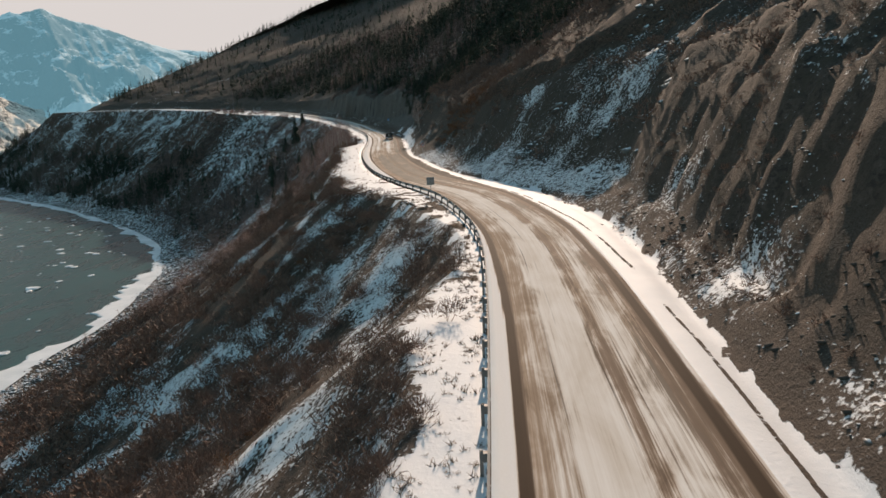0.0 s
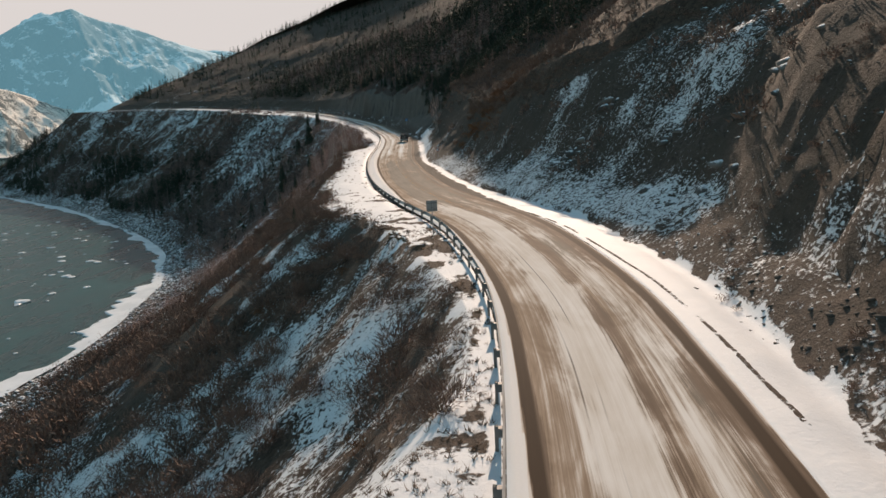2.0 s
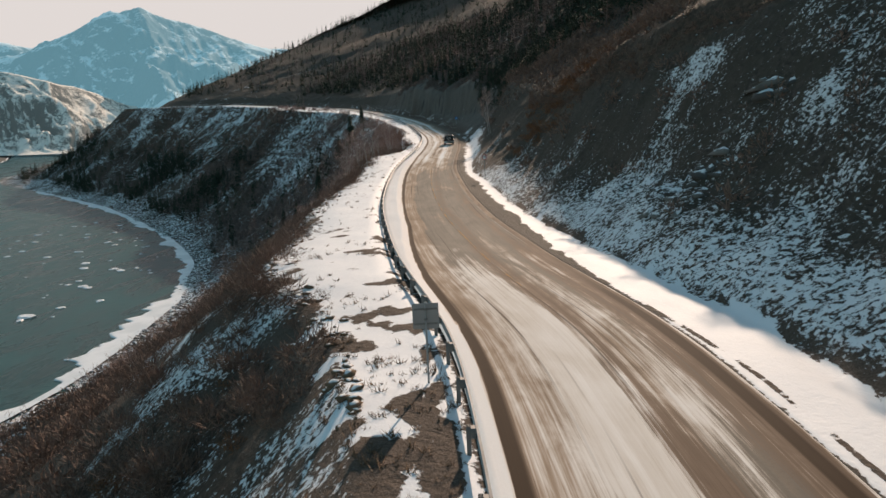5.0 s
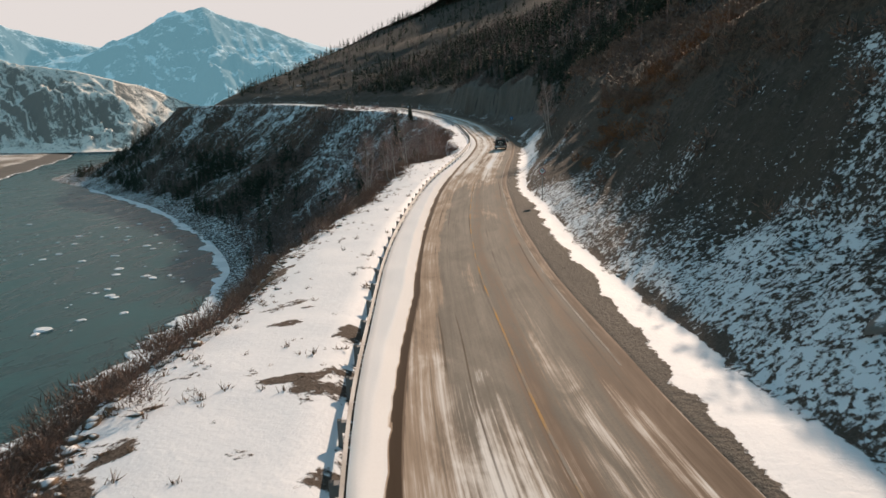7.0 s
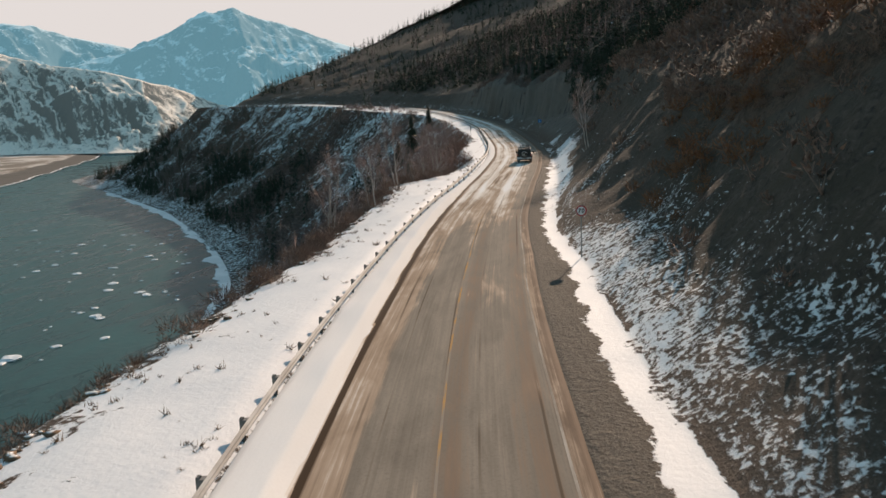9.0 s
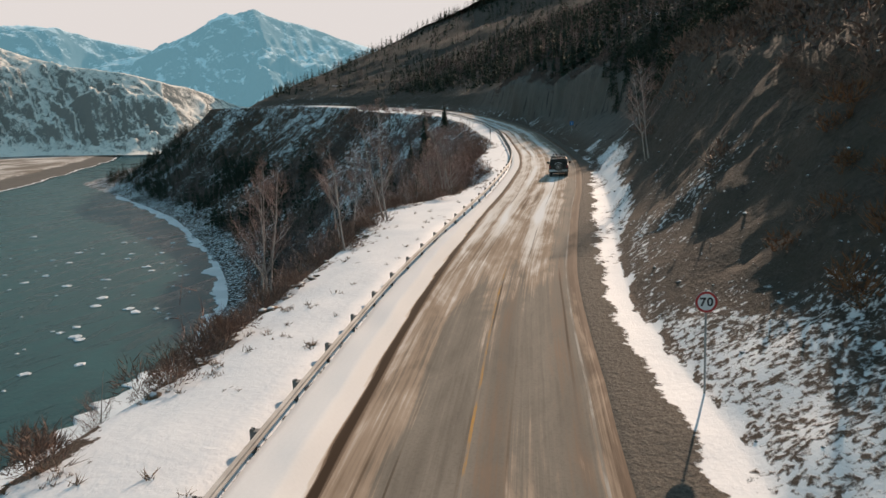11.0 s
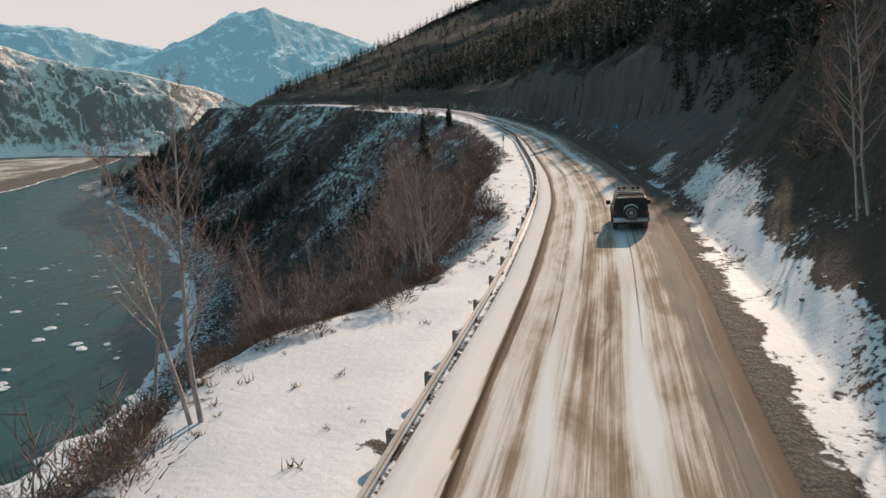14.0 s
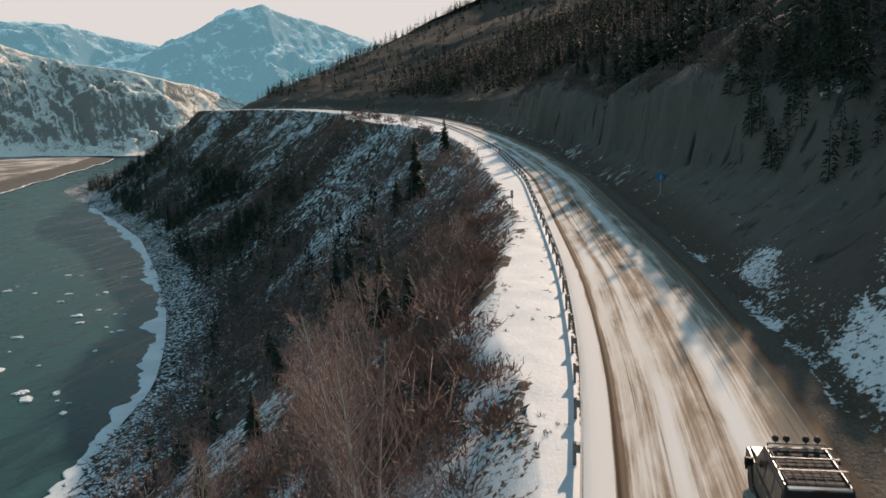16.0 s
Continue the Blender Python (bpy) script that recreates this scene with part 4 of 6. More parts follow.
def birch_parts(seed, h, stems=1, fine=4):
    """Arrays of a bare birch: trunk with limbs, and twigs."""
    rng = np.random.default_rng(seed)
    wood, twig = Soup(), Soup()
    for k in range(stems):
        lean = np.array((rng.normal() * 0.10 + (0.12 * (k - stems / 2)), rng.normal() * 0.08, 1.0))
        hh = h * (1 - 0.18 * rng.random() * (k > 0))
        base = np.array((rng.normal() * 0.25 * (stems > 1), rng.normal() * 0.25 * (stems > 1), -0.4))
        pts, _ = bent(rng, base, lean / np.linalg.norm(lean), hh + 0.4, 0.02, 7, 0.045)
        r0 = 0.0095 * hh
        wood.tube(pts, np.linspace(r0, 0.012, 8), 6)
        for i in range(int(11 + hh * 0.9)):
            t = 0.22 + 0.75 * rng.random() ** 0.9
            j = min(int(t * 7), 6)
            q = pts[j] + (pts[j + 1] - pts[j]) * (t * 7 - j)
            a = rng.random() * 6.283
            rise = 0.75 + 0.5 * rng.random()
            way = np.array((math.cos(a), math.sin(a), rise))
            length = hh * (0.30 * (1.05 - t) + 0.07)
            lp, lw = bent(rng, q, way / np.linalg.norm(way), length, 0.16, 3, 0.10)
            wood.tube(lp, np.linspace(r0 * 0.36 * (1.1 - t) + 0.006, 0.005, 4), 4)
            for m in range(fine + 2):
                u = 0.25 + 0.75 * rng.random()
                b = lp[0] + (lp[-1] - lp[0]) * u
                tw = lw + rng.normal(size=3) * 0.5
                tp, tw2 = bent(rng, b, tw / np.linalg.norm(tw), length * (0.35 + 0.3 * rng.random()), 0.05, 2, 0.15)
                twig.tube(tp, (0.010, 0.007, 0.004), 3)
                for _ in range(fine):
                    c = tp[0] + (tp[-1] - tp[0]) * (0.3 + 0.7 * rng.random())
                    w3 = tw2 + rng.normal(size=3) * 0.6
                    sp, _ = bent(rng, c, w3 / np.linalg.norm(w3), length * (0.16 + 0.16 * rng.random()), 0.0, 1, 0.1)
                    twig.tube(sp, (0.007, 0.003), 3)
    return wood.arrays(), twig.arrays()


def spike(so, a, b, r):
    """A thin three-sided thorn from a to b."""
    a, b = np.asarray(a), np.asarray(b)
    u = np.cross(b - a, (0.31, 0.92, 0.24))
    u *= r / (np.linalg.norm(u) + 1e-9)
    w = np.cross(b - a, u)
    w *= r / (np.linalg.norm(w) + 1e-9)
    so.add([a + u, a - 0.5 * u + 0.87 * w, a - 0.5 * u - 0.87 * w, b], [(0, 1, 3), (1, 2, 3), (2, 0, 3)])


def shrub_arrays(seed, h, n, flat=1.2, r=0.012, twigs=4):
    """A many-stemmed bare bush; flat: how far from upright its stems lean, in radians."""
    rng = np.random.default_rng(seed)
    so = Soup()
    for _ in range(n):
        a, t = rng.random() * 6.283, flat * rng.random() ** 0.7
        way = np.array((math.cos(a) * math.sin(t), math.sin(a) * math.sin(t), math.cos(t) + 0.1))
        p0 = np.array((rng.normal(), rng.normal(), 0)) * 0.16 * h
        L = h * (0.5 + 0.55 * rng.random()) * (1.0 - 0.25 * t / 1.3)
        pts, w = bent(rng, p0, way / np.linalg.norm(way), L, 0.12, 2, 0.2)
        spike(so, pts[0], pts[1] + (pts[1] - pts[0]) * 0.15, r)
        spike(so, pts[1], pts[2], r * 0.75)
        for _ in range(twigs):
            k = 0.3 + 0.65 * rng.random()
            b = pts[0] + (pts[1] - pts[0]) * k * 2 if k < 0.5 else pts[1] + (pts[2] - pts[1]) * (k * 2 - 1)
            w2 = w + rng.normal(size=3) * 0.7
            w2[2] = abs(w2[2]) * 0.8 + 0.1
            spike(so, b, b + w2 / np.linalg.norm(w2) * L * (0.22 + 0.28 * rng.random()), r * 0.6)
    return so.arrays()


def conifer_arrays(seed, h, whorls=13, arms=6, slim=0.2):
    """Trunk and needles of a spruce: whorls of drooping, ragged boughs."""
    rng = np.random.default_rng(seed)
    wood, leaf = Soup(), Soup()
    wood.tube([(0, 0, -0.5), (0.03 * h * rng.normal() * 0.3, 0, h * 0.5), (0, 0, h)], (0.018 * h, 0.011 * h, 0.01), 5)
    for k in range(whorls):
        t = 0.10 + 0.88 * (k + 0.3 * rng.random()) / whorls
        r = h * slim * (1 - t) ** 0.85 * (0.75 + 0.5 * rng.random()) + 0.06
        for j in range(arms):
            if rng.random() < 0.10:
                continue
            a = 6.283 * (j + rng.random() * 0.8) / arms
            rr = r * (0.65 + 0.6 * rng.random())
            c, s_ = math.cos(a), math.sin(a)
            wdt, z, droop = rr * 0.22, h * t + 0.03 * h * rng.normal(), rr * (0.15 + 0.65 * rng.random())
            o = np.array((0, 0, z))
            mid = o + np.array((c * rr * 0.55, s_ * rr * 0.55, -droop * 0.3))
            side = np.array((-s_, c, 0)) * wdt
            tip = o + np.array((c * rr, s_ * rr, -droop + 0.08 * rr))
            v = [o + (0, 0, 0.10 * rr), mid + side - (0, 0, 0.14 * rr), mid - side - (0, 0, 0.14 * rr), mid + (0, 0, 0.09 * rr), tip]
            leaf.add(v, [(0, 1, 3), (0, 3, 2), (1, 4, 3), (3, 4, 2)])
    return wood.arrays(), leaf.arrays()


def far_tree_arrays(seed, n=58, slim=0.2, droop=0.35, width=0.035, low=0.08):
    """A far conifer or larch: single ragged boughs set round a thin trunk."""
    rng = np.random.default_rng(seed)
    so = Soup()
    spike(so, (0, 0, -0.05), (0.02 * rng.normal(), 0.02 * rng.normal(), 1.0), 0.016)
    for _ in range(n):
        t = low + (0.98 - low) * rng.random() ** 1.25
        a = rng.random() * 6.283
        r = slim * (1.04 - t) ** 0.75 * (0.45 + 0.75 * rng.random())
        out = np.array((math.cos(a), math.sin(a), 0))
        root = out * r * 0.15 + (0, 0, t)
        side = np.array((-out[1], out[0], rng.normal() * 1.2))
        side *= width * (0.6 + 0.8 * rng.random()) / np.linalg.norm(side)
        mid = root + out * r * 0.45
        so.add([root, mid + side, mid - side, root + out * r + (0, 0, -droop * r + 0.03 * rng.normal())], [(0, 1, 2), (1, 3, 2)])
    return so.arrays()


def scatter(name, protos, xs, ys, zs, scales, seed, mat, label, category):
    """Many plants as one mesh."""
    rng = np.random.default_rng(seed)
    so = Soup()
    for x, y, z, k in zip(xs, ys, zs, scales):
        v, f = protos[rng.integers(len(protos))]
        a = rng.random() * 6.283
        c, s_ = math.cos(a) * k, math.sin(a) * k
        so.add(np.stack([v[:, 0] * c - v[:, 1] * s_ + x, v[:, 0] * s_ + v[:, 1] * c + y, v[:, 2] * k * (0.85 + 0.3 * rng.random()) + z], 1), f)
    v, f = so.arrays()
    return tagged(new(name, mesh_tris(name, v, f, mat)), label, category, kind="stuff")


def spots(n, s_rng, d_rng, seed, keep=None):
    """n places in a stretch of the plan; keep(s, d, x, y) gives the share that is kept."""
    rng = np.random.default_rng(seed)
    s = rng.uniform(*s_rng, n)
    d = rng.uniform(*d_rng, n)
    if keep is not None:
        x, y = plan(s, d)
        ok = rng.random(n) < keep(s, d, x, y)
        s, d = s[ok], d[ok]
    x, y = plan(s, d)
    return s, d, x, y, ground(s, d)


def stand(name, parts, x, y, label, category, group="", sink=0.0, turn=0.0):
    """A tree of its own: an Empty with its parts."""
    s, d = offsets(x, y)
    top = new(name)
    top.matrix_world = pose(x, y, float(ground(s, d)[0]) - sink, 0, 0, turn)
    for part_name, (v, f), mat in parts:
        p = new(part_name, mesh_tris(part_name, v, f, mat))
        p.parent = top
    return tagged(top, label, category, group)


# bare birches by the verge
BIRCHES = [(-40.5, 206.2, 9.0, 2), (-38.5, 194.3, 7.0, 1), (-39.4, 186.0, 8.5, 3), (-41.7, 200.4, 6.5, 1), (-43.5, 176.5, 6.0, 1), (-45.0, 209.5, 7.5, 1), (-45.0, 235.2, 10.5, 5), (-50.6, 245.2, 10.0, 3),
           (-56.5, 253.5, 9.5, 2), (-63.6, 251.4, 8.0, 2), (-52.8, 236.0, 9.5, 3), (-65.0, 267.7, 9.0, 2), (-21.9, 224.6, 9.0, 2), (-58.0, 262.5, 8.5, 2),
           (-46.5, 219.5, 8.0, 2), (-50.0, 225.0, 8.5, 2), (-71.0, 291.0, 8.0, 2), (-54.0, 230.5, 9.0, 2), (-57.7, 285.4, 4.5, 2)]
for i, (x, y, h, n) in enumerate(BIRCHES):
    wood, twig = birch_parts(100 + i, h, n)
    stand("birch_tree", [("trunk", wood, birch_bark), ("crown", twig, twig_bark)], x, y,
          ("pale bare birch with several thin stems on the slope" if n > 1 else "pale single-stemmed bare birch at the edge of the verge"), "tree", "birches along the verge")

# single spruces that stand out
SPRUCES = [(-95.0, 366.0, 14.5), (-98.5, 394.1, 8.5), (-101.5, 371.0, 9.0), (-77.8, 303.3, 9.0), (-98.0, 335.0, 12.0), (-69.0, 289.5, 9.0), (-100.3, 318.2, 9.0), (-62.5, 281.0, 7.0), (-85.0, 309.0, 7.0), (-111.9, 334.8, 8.0), (-72.0, 262.0, 6.5), (-30.5, 130.5, 3.2), (-66.0, 246.0, 5.5), (-104.0, 352.0, 8.0), (-84.0, 287.0, 7.0)]
for i, (x, y, h) in enumerate(SPRUCES):
    wood, leaf = conifer_arrays(300 + i, h, 30, 11, 0.20)
    stand("spruce_tree", [("trunk", wood, pine_bark), ("crown", leaf, needles)], x, y, "dark green ragged spruce on the river slope", "tree", "spruces on the river slope")


def wood_keep(s, d, x, y):
    t = -d / at(shore_d, s)
    p = fbm(x / 45, y / 45, 3, 77)
    far = np.interp(s - S0, [310, 350, 400, 460, 540, 620], [0.0, 0.3, 0.65, 0.9, 1.0, 1.0])
    band = np.clip((t - 0.13) / 0.18, 0, 1) * np.clip((0.90 - t) / 0.05, 0, 1) * np.where((s - S0 > 540) & (-d < 46), 0.06, 1.0) * np.where((s - S0 > 390) & (s - S0 < 520) & (-d < 42), 0.3, 1.0)
    return far * band * np.clip(0.62 + 1.3 * p, 0, 1)


# woods below the road
protos = [far_tree_arrays(400 + i, 40, 0.19 + 0.03 * (i % 3)) for i in range(8)]
larches = [far_tree_arrays(430 + i, 26, 0.20 + 0.03 * (i % 3), -0.25, 0.021, 0.2) for i in range(8)]
s, d, x, y, z = spots(30000, (S0 + 230, S0 + 1000), (-290, -8), 5, wood_keep)
rng = np.random.default_rng(8)
dark = rng.random(len(x)) < np.clip(0.25 + 1.6 * fbm(x / 30, y / 30, 3, 79) + 0.35 * np.clip((s - S0 - 430) / 120, 0, 1), 0.03, 0.9)
scatter("larch_wood_below_road", larches, x[~dark], y[~dark], z[~dark] - 0.3, rng.uniform(4.5, 9.5, (~dark).sum()), 9, larch_twigs, "brown leafless larch wood on the slope above the river", "wood")
scatter("spruce_wood_below_road", protos, x[dark], y[dark], z[dark] - 0.3, rng.uniform(5.0, 11.0, dark.sum()), 10, needles, "dark spruces among the larches above the river", "wood")


def hill_keep(s, d, x, y):
    ft = np.interp(at(line_y, s), FOOT_Y, FOOT_D)
    p = fbm(x / 50, y / 50, 3, 87)
    yv = at(line_y, s)
    low, run = np.interp(yv, CUT_Y, SCREE_TAN), np.interp(yv, CUT_Y, SCREE_END)
    top = run + (np.interp(yv, CUT_Y, CUT_TOP) - low * run) / np.interp(yv, CUT_Y, FACE_TAN)
    far = np.interp(s - S0, [-60, 150, 240, 700], [0.25, 0.3, 0.8, 0.9])
    far = far * (1 - np.exp(-((s - S0 - 770 + 1.6 * (d - 50)) / 14) ** 2 - ((d - 50) / 36) ** 2))
    return far * np.clip((d - ft - top * np.interp(at(line_y, s), [190, 230, 270, 300], [1, 0.55, 0.55, 1]) - 2) / 8, 0, 1) * np.clip(0.75 + 1.2 * p, 0.12, 1)


s, d, x, y, z = spots(5800, (S0 + 20, S0 + 1000), (18, 330), 15, hill_keep)
extra = spots(7200, (S0 + 285, S0 + 660), (18, 140), 17, hill_keep)
s, d, x, y, z = (np.r_[a, b] for a, b in zip((s, d, x, y, z), extra))
dark = rng.random(len(x)) < np.clip(0.45 + 1.5 * fbm(x / 26, y / 26, 3, 78), 0.12, 0.92)
scatter("spruce_wood_on_hill", protos, x[dark], y[dark], z[dark] - 0.3, rng.uniform(4.5, 10.0, dark.sum()), 19, needles, "dark spruce wood on the hill above the road", "wood")
scatter("larch_wood_on_hill", larches, x[~dark], y[~dark], z[~dark] - 0.3, rng.uniform(4.0, 8.5, (~dark).sum()), 18, larch_twigs, "brown leafless larches on the hill above the road", "wood")

s, d, x, y, z = spots(2800, (S0 + 188, S0 + 305), (15, 62), 16, lambda s, d, x, y: (d > np.interp(s - S0, [192, 207, 218, 228, 240, 254, 264], [44, 40, 36, 31, 25, 19, 18])) * np.clip(0.75 + 1.2 * fbm(x / 14, y / 14, 3, 89), 0.15, 1) * np.clip((s - S0 - 188) / 15, 0, 1))
near_protos = [far_tree_arrays(460 + i, 80, 0.19 + 0.03 * (i % 3), 0.35, 0.021) for i in range(6)]
scatter("spruce_wood_above_cut", near_protos, x, y, z - 0.3, rng.uniform(2.4, 5.2, len(x)), 20, needles, "dark spruce and larch wood above the cut slope", "wood")

# tall spruces along the top of the crag
rng_c = np.random.default_rng(66)
for i in range(34):
    s = float(s_of(rng_c.uniform(318, 440)))
    x, y = plan(s, rng_c.uniform(17, 27))
    wood, leaf = conifer_arrays(700 + i, rng_c.uniform(6, 11), 26, 9, 0.15)
    stand("spruce_tree", [("trunk", wood, pine_bark), ("crown", leaf, needles)], float(x), float(y), "tall dark spruce at the top of the crag", "tree", "spruces above the crag", 0.3)

# bare scrub: brown on the near slope, greyish further on


def bush_arrays(seed, n, width=0.020, stems=9):
    """A low bare bush: a few stems under a ragged dome of fine twigs."""
    rng = np.random.default_rng(seed)
    so = Soup()
    lobes = rng.normal(size=(4, 3)) * (0.26, 0.26, 0.10) + (0, 0, 0.22)
    for _ in range(stems):
        a, t = rng.random() * 6.283, 1.2 * rng.random() ** 0.7
        way = np.array((math.cos(a) * math.sin(t), math.sin(a) * math.sin(t), math.cos(t)))
        spike(so, (0.05 * rng.normal(), 0.05 * rng.normal(), -0.05), way * (0.45 + 0.5 * rng.random()), width * 0.8)
    for _ in range(n):
        out = rng.normal(size=3)
        out[2] = abs(out[2]) + 0.15
        out /= np.linalg.norm(out)
        p = lobes[rng.integers(4)] + out * (0.12 + 0.34 * rng.random() ** 0.6)
        way = out + rng.normal(size=3) * 0.45 + (0, 0, 0.35)
        way *= (0.14 + 0.20 * rng.random()) / np.linalg.norm(way)
        side = np.cross(way, rng.normal(size=3))
        side *= width / (np.linalg.norm(side) + 1e-9)
        so.add([p - side, p + side, p + way], [(0, 1, 2)])
    return so.arrays()


shrubs = [bush_arrays(500 + i, 122) for i in range(8)]
tall = [shrub_arrays(520 + i, 1.0, 12, 0.5, 0.010, 2) for i in range(6)]


def scrub_keep(s, d, x, y):
    yv = at(line_y, s)
    w = np.interp(yv, VERGE_Y, VERGE_W)
    t = (-d - w) / (at(shore_d, s) - w)
    p = fbm(x / 14, y / 14, 3, 97)
    return np.clip((-d - w - 0.3) / 3, 0, 1) * np.clip((0.9 - t) / 0.1, 0, 1) * np.clip(0.55 + 1.5 * p, 0.03, 1) * np.interp(t, [0, 0.08, 0.22], [0.10, 0.32, 0.85]) * (1 - np.interp(yv, [10, 25, 76, 90], [0.3, 0.75, 0.75, 0]) * np.clip((16 + d) / 4, 0, 1))


thin = [bush_arrays(540 + i, 46, 0.044, 4) for i in range(8)]
sparse = [bush_arrays(590 + i, 26, 0.062, 2) for i in range(8)]
s, d, x, y, z = spots(16500, (S0 - 5, S0 + 250), (-90, -2), 25, scrub_keep)
near = d > -34
lower = ~near
close = d > -17
fine_bushes = [bush_arrays(580 + i, 280, 0.011, 6) for i in range(6)]
scatter("fine_brown_scrub", fine_bushes, x[close], y[close], z[close] - 0.05, rng.uniform(1.1, 2.6, close.sum()), 24, shrub_bark, "fine-twigged brown bushes below the verge", "scrub")
near = near & ~close
scatter("brown_scrub", shrubs, x[near], y[near], z[near] - 0.05, rng.uniform(1.1, 2.7, near.sum()), 29, shrub_bark, "dense leafless brown scrub on the steep river slope", "scrub")
scatter("lower_scrub", sparse, x[lower], y[lower], z[lower] - 0.05, rng.uniform(1.1, 2.7, lower.sum()), 28, shrub_bark, "dense leafless brown scrub low on the river slope", "scrub")
s, d, x, y, z = spots(900, (S0 - 5, S0 + 260), (-18, -1.5), 27, scrub_keep)
scatter("rust_scrub", shrubs, x, y, z - 0.05, rng.uniform(0.5, 1.3, len(x)), 31, rust_bark, "low rust-coloured dry bushes along the verge", "scrub")


def lip_keep(s, d, x, y):
    w = np.interp(at(line_y, s), VERGE_Y, VERGE_W)
    return np.interp(at(line_y, s), [35, 45, 80, 90, 115, 130], [1, 0.3, 0.25, 0.45, 0.6, 1]) * np.exp(-((-d - w - 1.4) / 1.5) ** 2) * np.clip(0.65 + 1.3 * fbm(x / 9, y / 9, 3, 99), 0.1, 1)


s, d, x, y, z = spots(3900, (S0 - 5, S0 + 235), (-15, -1), 26, lip_keep)
scatter("scrub_along_lip", fine_bushes, x, y, z - 0.05, rng.uniform(0.7, 1.9, len(x)), 30, shrub_bark, "dark brown bushes along the outer edge of the verge", "scrub")

s, d, x, y, z = spots(1100, (S0 + 520, S0 + 930), (-52, -9), 34, lambda s, d, x, y: 1.0 * (-d > np.interp(at(line_y, s), VERGE_Y, VERGE_W) + 1.5))
scatter("scrub_below_far_road", thin, x, y, z - 0.05, rng.uniform(1.6, 3.4, len(x)), 36, shrub_bark, "sparse dark bushes on the snowy slope below the far road", "scrub")


s, d, x, y, z = spots(3400, (S0 + 350, S0 + 640), (-75, -6), 32, lambda s, d, x, y: 0.8 * (-d > np.interp(at(line_y, s), VERGE_Y, VERGE_W) + 1))
scatter("dark_heath", sparse, x, y, z - 0.1, rng.uniform(0.6, 1.5, len(x)), 35, larch_twigs, "small dark bushes dotted over the snowy slope", "scrub")

# dense reddish scrub on the near shoulder of the headland
s, d, x, y, z = spots(9000, (S0 + 330, S0 + 640), (-150, -6), 33, lambda s, d, x, y: np.clip(0.35 + 1.7 * fbm(x / 18, y / 18, 3, 95), 0.02, 1) * np.clip((0.88 + d / at(shore_d, s)) / 0.06, 0, 1))
scatter("headland_scrub", thin, x, y, z - 0.05, rng.uniform(1.2, 3.0, len(x)), 34, grey_bark, "mauve-brown leafless bushes on the headland slope", "scrub")
s, d, x, y, z = spots(1100, (S0 + 268, S0 + 450), (14, 24), 39, lambda s, d, x, y: np.clip((d - np.interp(s - S0, [268, 300, 340, 450], [20.5, 17.0, 15.0, 14.5])) / 1.5, 0, 1) * np.clip(0.7 + 1.2 * fbm(x / 6, y / 6, 3, 94), 0, 1))
scatter("scrub_above_crag", thin, x, y, z - 0.1, rng.uniform(0.9, 2.2, len(x)), 42, larch_twigs, "dark bushes hanging over the top of the crag", "scrub")
s, d, x, y, z = spots(1500, (S0 + 250, S0 + 345), (-26, -2), 37, lambda s, d, x, y: np.clip((-d - np.interp(at(line_y, s), VERGE_Y, VERGE_W) - 0.4) / 1.5, 0, 1) * np.clip(0.6 + 1.4 * fbm(x / 9, y / 9, 3, 98), 0.05, 1) * np.clip((30 + d) / 12, 0, 1))
red_bark = bark_material("red_brown_twigs", (0.31, 0.185, 0.145), (0.16, 0.098, 0.080))
scatter("red_brown_scrub", fine_bushes[:3] + thin[:5], x, y, z - 0.05, rng.uniform(1.0, 2.6, len(x)), 38, red_bark, "dense reddish-brown leafless scrub beside the guardrail", "scrub")

# tufts of dry grass on the verge
def tuft_arrays(seed):
    rng = np.random.default_rng(seed)
    so = Soup()
    for _ in range(9):
        a, t = rng.random() * 6.283, 1.1 * rng.random()
        p = np.array((rng.normal(), rng.normal(), 0)) * 0.25
        spike(so, p, p + np.array((math.cos(a) * math.sin(t), math.sin(a) * math.sin(t), math.cos(t))) * (0.5 + 0.6 * rng.random()), 0.05)
    return so.arrays()


def tuft_keep(s, d, x, y):
    yv = at(line_y, s)
    w = np.interp(yv, VERGE_Y, VERGE_W)
    out = np.exp(-np.abs(-d - w + 0.4) / 1.1) + np.interp(yv, [20, 45, 80, 95, 115], [0.2, 2.0, 1.8, 0.6, 0.1]) * np.exp(-np.abs(-d - 0.9) / 0.8) + 0.06
    return np.clip(out * (0.5 + 1.6 * fbm(x / 3, y / 3, 3, 137)), 0, 1) * (-d < w + 3) * np.interp(yv, [140, 165, 215, 232], [1, 0.5, 0.5, 0.2])


tufts = [tuft_arrays(560 + i) for i in range(6)]
straw_bark = bark_material("dry_straw", (0.20, 0.135, 0.085), (0.09, 0.06, 0.04))
s, d, x, y, z = spots(16000, (S0 - 5, S0 + 300), (-13, -0.3), 47, tuft_keep)
scatter("dry_grass", tufts, x, y, z - 0.02, rng.uniform(0.14, 0.42, len(x)), 48, straw_bark, "tufts of dry brown grass poking through the verge snow", "grass")


def thicket_keep(s, d, x, y):
    yv = at(line_y, s)
    w = np.interp(yv, VERGE_Y, VERGE_W)
    t = (-d - w) / (at(shore_d, s) - w)
    return np.clip((-d - w - 0.4) / 3, 0, 1) * np.clip((0.92 - t) / 0.1, 0, 1) * np.clip(0.55 + 1.5 * fbm(x / 20, y / 20, 3, 107), 0.05, 1)


